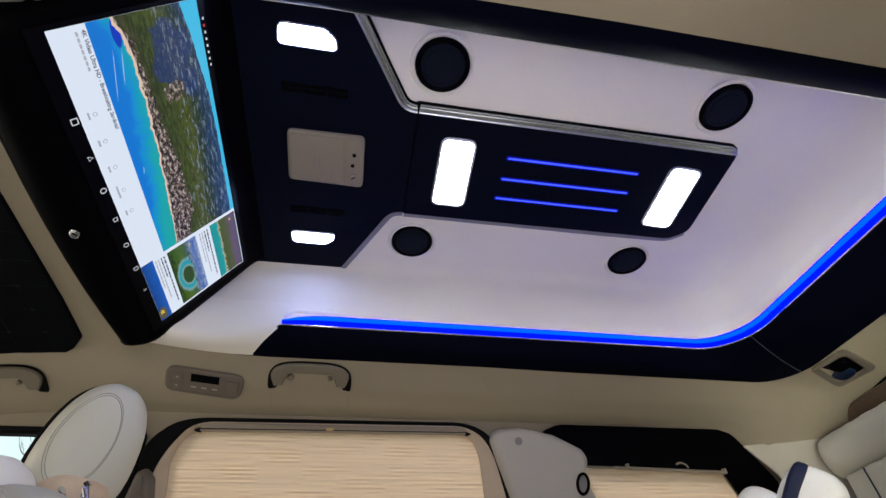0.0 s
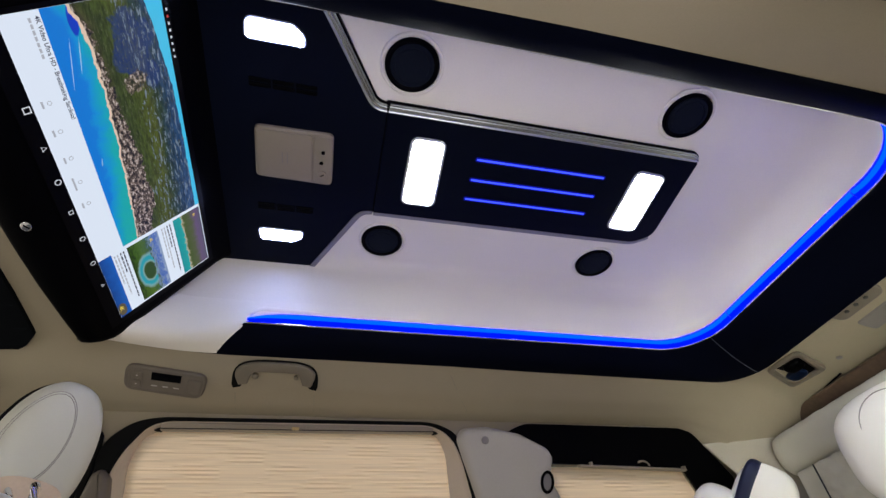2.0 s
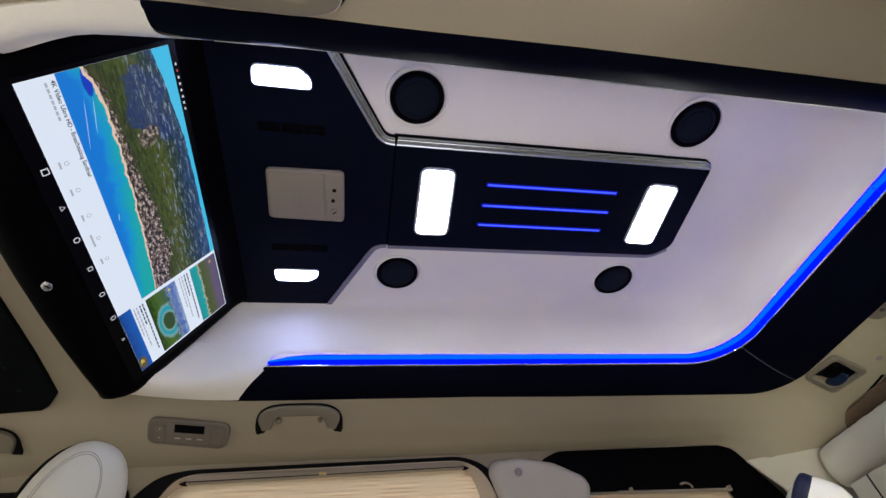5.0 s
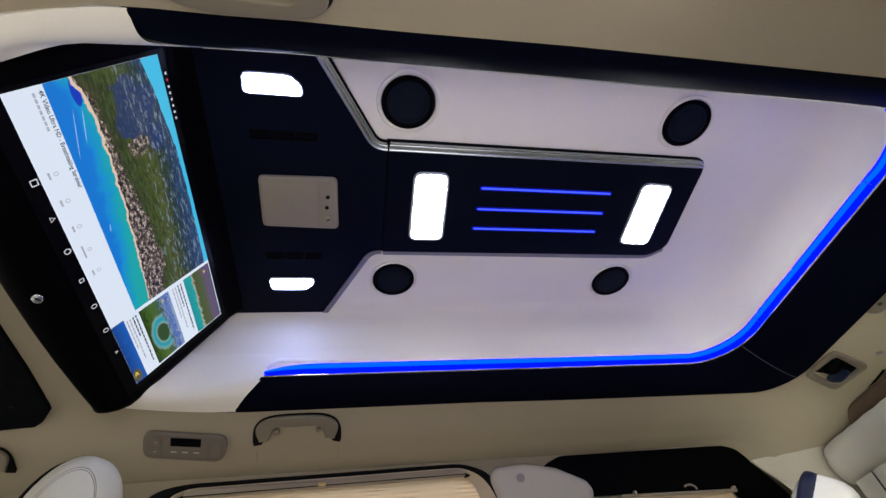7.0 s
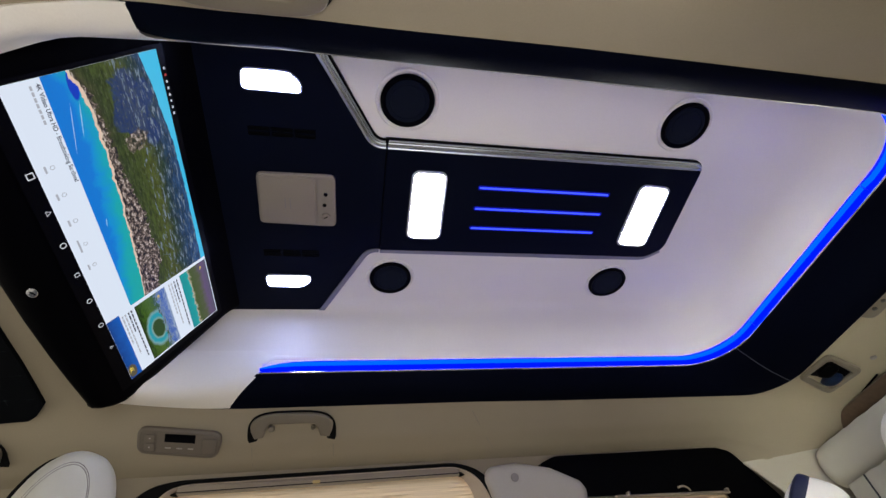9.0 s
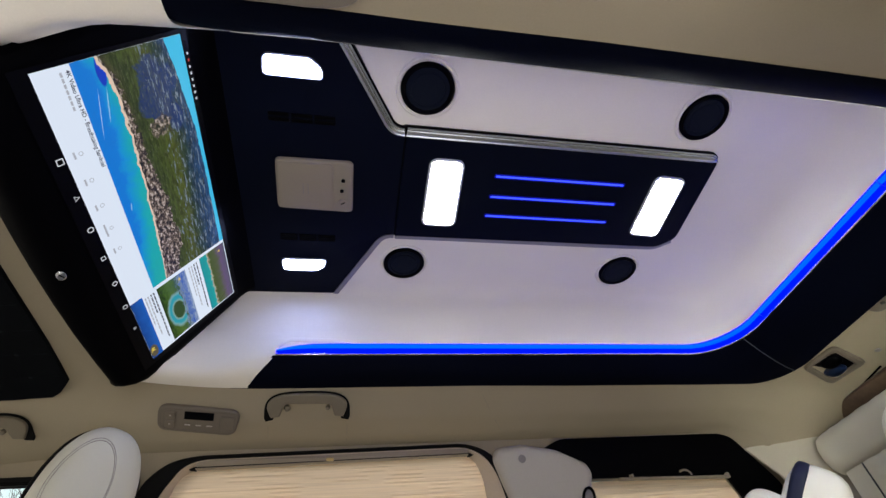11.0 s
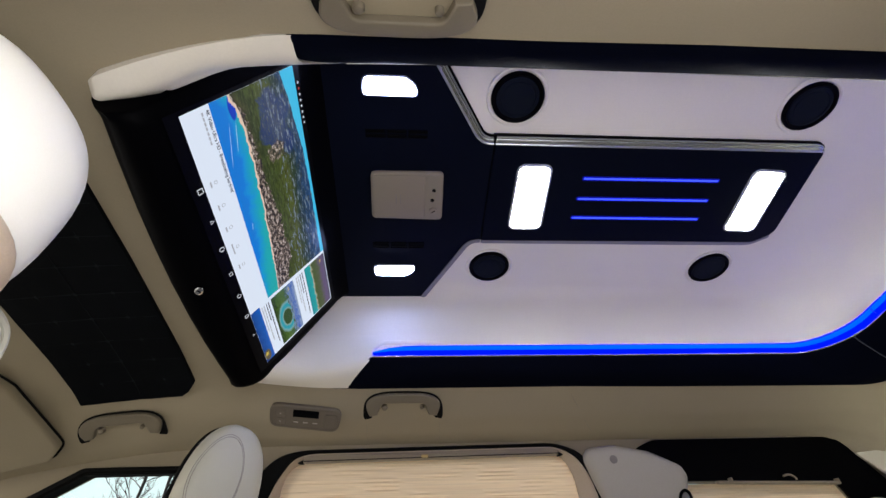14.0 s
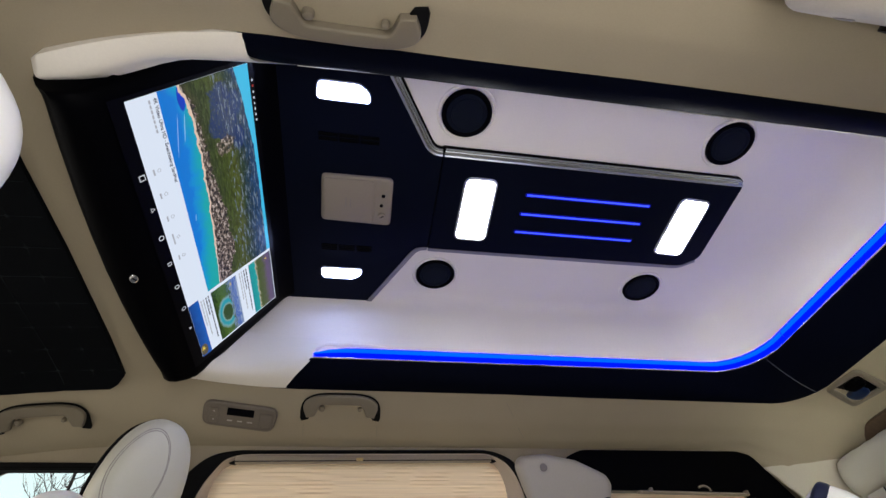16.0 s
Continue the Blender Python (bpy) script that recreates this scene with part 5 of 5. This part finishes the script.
for i in range(82):
    z = 0.42 + 0.68 * i / 81
    row = []
    for j in range(129):
        y = -0.54 + 1.08 * j / 128
        a, b = (y + z) / 0.056, (y - z) / 0.056
        puff = 0.014 * (abs(math.sin(math.pi * a)) * abs(math.sin(math.pi * b))) ** 0.38 if abs(y) < 0.472 else 0.008
        row.append((1.46 - 0.10 * (1.1 - z) - puff, y, z))
    rows.append(row)
bm, _ = loft(rows)
part("quilted_back", bm, LEATHER, bench, "diamond-quilted cream leather back")
part("bench_seat", cushion((0.60, 1.12, 0.22), 5, Matrix.Translation((1.20, 0, 0.40))), LEATHER, bench)
part("bench_base", slab(rect(0.55, 1.0), 0.30, 0.02, Matrix.Translation((1.24, 0, 0.0))), BLACK, bench)
rear_rest = headrest("rear_headrest", "white leather headrest on the rear bench", pose(1.38, 0.155, 1.035, 0, -6, 180), (0.13, 0.30, 0.25), 3.0, LEATHER_WHITE_LIT, "rear headrests", 0.0, False)
part("seam", tube([(1.322 - 0.004 * abs(math.sin(b)), 0.112 + 0.085 * math.cos(b), 1.060 + 0.07 * math.sin(b)) for b in [2 * math.pi * i / 40 for i in range(40)]], 0.0012, 5, close=True), STITCH, rear_rest)
rest = thing("striped_headrest", "white leather headrest with a navy band", "headrest")
centre = Matrix.Translation((1.189, 0.473, 0.978))
m = centre @ Matrix.Rotation(radians(27), 4, Vector((0.75, 0.65, 0))) @ pose(0, 0, 0, 8, 14, -46)
part("cushion", cushion((0.145, 0.13, 0.235), 3.0, m), LEATHER_WHITE_LIT, rest)
part("navy_band", cushion((0.046, 0.132, 0.236), 3.8, m @ Matrix.Translation((-0.036, 0, 0))), NAVY_BAND, rest, "navy leather band")
part("wing", cushion((0.12, 0.12, 0.15), 2.6, m @ Matrix.Translation((-0.092, -0.01, -0.058))), LEATHER_WHITE_LIT, rest)
part("stem", slab(rect(0.10, 0.10), 0.40, 0.01, Matrix.Translation((1.22, 0.455, 0.50))), LEATHER, rest)

# wood panel and rear wall
bm = slab(round_poly(rect(1.20, 0.17), 0.03), 0.03, 0.008, frame_at((1.632, 0.0, 1.238), (0, 1, 0), (-0.88, 0, -0.47)))
tagged(link("wood_panel", bm, WOOD), "brown wood-grain trim panel behind the rear bench", "trim panel")
bm = slab(rect(1.70, 1.40), 0.04, 0.004, frame_at((1.75, 0, 0.65), (0, 1, 0), (-1, 0, 0)))
tagged(link("wall_rear", bm, HEADLINER), "beige lined rear wall of the van", "wall", kind="structure")
# Unseen front wall; the windscreen opening is added to go with the front fill lamp.
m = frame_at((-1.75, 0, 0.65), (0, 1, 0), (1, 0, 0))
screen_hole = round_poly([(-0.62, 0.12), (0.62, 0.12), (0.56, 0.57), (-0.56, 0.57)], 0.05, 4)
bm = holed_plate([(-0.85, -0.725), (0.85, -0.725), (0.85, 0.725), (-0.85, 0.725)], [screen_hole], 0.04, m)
tagged(link("wall_front", bm, HEADLINER, smooth=False), "unseen plain front wall of the cabin with an added windscreen opening", "wall", kind="structure")
win = thing("window_windscreen", "clear pane added as windscreen in the cabin's unseen front wall", "window", kind="structure")
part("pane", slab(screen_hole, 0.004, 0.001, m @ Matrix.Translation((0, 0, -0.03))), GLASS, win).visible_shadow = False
bm = slab([(-1.75, -1.0), (1.75, -1.0), (1.75, 1.0), (-1.75, 1.0)], 0.02, 0.002, Matrix.Translation((0, 0, -0.02)))
tagged(link("floor", bm, CARPET), "beige carpet floor of the van", "floor", kind="structure")

# rear ceiling: recessed device and lamp
def rear_under(x, y):
    return frame_at((x, y, roof_z(x, y)), (1, 0, -0.25), (-0.24, 0, -0.97))


dev = thing("ceiling_recess_box", "beige recessed ceiling box with a dark blue lens inside", "ceiling device")
m = rear_under(1.462, 0.355)
o = round_poly([(-0.068, -0.041), (-0.057, 0.081), (0.073, 0.046), (0.055, -0.086)], 0.02, 5)
ii = round_poly([(-0.052, -0.026), (-0.040, 0.060), (0.052, 0.026), (0.044, -0.058)], 0.012, 5)
part("bezel", band(o, ii, 0.010, m, 0.004), CLIMATE, dev)
part("well", slab(ii, 0.0015, 0.0004, m), BLACK, dev)
part("lens", cushion((0.050, 0.060, 0.022), 3, m @ Matrix.Translation((0.022, -0.020, 0.002)), 5), DEVICE, dev, "glossy dark blue lens")
part("hook", cushion((0.045, 0.060, 0.022), 3, m @ Matrix.Translation((-0.012, 0.012, 0.003)), 5), BLACK, dev)
lampc = thing("rear_switch_pod", "beige rear ceiling pod with three small buttons", "switch pod")
m = rear_under(1.405, 0.050)
part("body", slab(round_poly(rect(0.056, 0.140), 0.024, 5), 0.014, 0.006, m), CLIMATE, lampc)
for k in (-0.031, 0.0, 0.031):
    part("button", turned([(0.006, 0), (0.006, 0.002), (0.004, 0.003)], m @ Matrix.Translation((0.0, k, 0.014)), 14), DOT_DARK, lampc)

part("seam", tube([(1.598 - 0.012 * f, 0.462 - 0.14 * f, roof_z(1.598 - 0.012 * f, 0.462 - 0.14 * f) - 0.001) for f in (0, 0.25, 0.5, 0.75, 1)], 0.0032, 6), BLACK, headliner)
part("clip", turned([(0.009, -0.002), (0.0085, 0.002), (0.006, 0.003)], rear_under(1.535, 0.262), 16), DOT_GREY, headliner)
gr = thing("rear_grille", "dark grey grille in the rear headliner", "grille")
part("mesh_panel", slab(round_poly([(-0.03, -0.10), (0.03, -0.10), (0.035, 0.06), (-0.03, 0.05)], 0.012, 4), 0.006, 0.003, rear_under(1.500, 0.02)), DOT_GREY, gr)
for s in (1, -1):
    m = frame_at((1.266, s * 0.6575, 1.232), (0.964, -0.266 * s, 0), (-0.266, -0.964 * s, -0.05))
    out = round_poly([(0.0, 0.0), (0.31, 0.0), (0.31, s * -0.38), (0.145, s * -0.38), (0.066, s * -0.094)], [0.004, 0, 0, 0, 0.02], 4)
    tagged(link("rear_side_panel", slab(out, 0.006, 0.003, m), LINING), "pale grey lower trim panel beside the rear bench", "trim panel")

# ---- outside the front door window ----
GROUND = material("grey_asphalt", (0.06, 0.06, 0.06), 0.9, vary=0.2)
BARK = material("bare_bark", (0.035, 0.03, 0.027), 0.9, vary=0.2)
ROOF_EDGE = material("grey_green_roof_edge", (0.30, 0.35, 0.34), 0.6, vary=0.15)
CLAD = material("grey_cladding", (0.66, 0.73, 0.72), 0.7, vary=0.1)
bm, _ = loft([[(x, y, -0.55) for y in (-400, 0, 400)] for x in (-400, 0, 400)])
tagged(link("ground", bm, GROUND), "grey asphalt ground outside the van", "ground", kind="structure")


def bare_tree(x, y, height, seed):
    rnd = random.Random(seed)
    t = thing("bare_tree", "bare winter tree with fine twigs", "tree", "bare trees outside")
    trunk, twigs = bmesh.new(), bmesh.new()

    def limb(p, d, ln, r, level):
        a = [p]
        for _ in range(3):
            d = (d + Vector((rnd.uniform(-0.35, 0.35), rnd.uniform(-0.35, 0.35), rnd.uniform(-0.05, 0.25)))).normalized()
            a.append(a[-1] + d * ln / 3)
        tube(a, r, 5, bm=trunk if level < 2 else twigs)
        if level < 5:
            for _ in range(4):
                q = a[rnd.randint(1, 3)]
                nd = (d + Vector((rnd.uniform(-0.7, 0.7), rnd.uniform(-0.7, 0.7), rnd.uniform(-0.1, 0.7)))).normalized()
                limb(q, nd, ln * rnd.uniform(0.5, 0.8), max(r * 0.56, 0.0038), level + 1)
    stem = [Vector((x, y, -0.55))]
    for k in range(12):
        stem.append(stem[-1] + Vector((rnd.uniform(-0.03, 0.03), rnd.uniform(-0.03, 0.03), height / 12)))
    tube(stem, 0.036, 7, bm=trunk)
    for k in range(34):
        q = stem[rnd.randint(6, 12)] - Vector((0, 0, rnd.uniform(0, height / 12)))
        a = rnd.uniform(0, 6.283)
        limb(Vector(q), Vector((math.cos(a), math.sin(a), rnd.uniform(0.3, 1.0))).normalized(), rnd.uniform(0.35, 0.75), 0.011, 3)
    part("trunk", trunk, BARK, t)
    part("twigs", twigs, BARK, t)


for k, (x, y, h) in enumerate(((-6.78, 12.0, 7.4), (-6.15, 12.2, 6.8), (-5.7, 12.6, 7.2), (-7.0, 12.3, 4.9))):
    bare_tree(x, y, h, 11 + k)
shed = thing("low_building", "long low grey building with a dark roof edge", "building")
part("wall", slab(rect(40, 3.9), 0.2, 0.02, frame_at((-10, 8.0, 1.40), (1, 0, 0), (0, -1, 0))), CLAD, shed)
part("roof_edge", slab(rect(40.4, 0.17), 0.35, 0.02, frame_at((-10, 8.0, 3.50), (1, 0, 0), (0, -1, 0))), ROOF_EDGE, shed)
OVERCAST = glow("pale_overcast_sky", (0.74, 0.89, 0.90), 1.15)
bm, _ = loft([[(x, 90.0 + 0.002 * x * x, z) for x in range(-150, 151, 30)] for z in (-5, 60, 140)])
tagged(link("backdrop", bm, OVERCAST), "pale overcast sky in the distance", "sky", kind="structure")
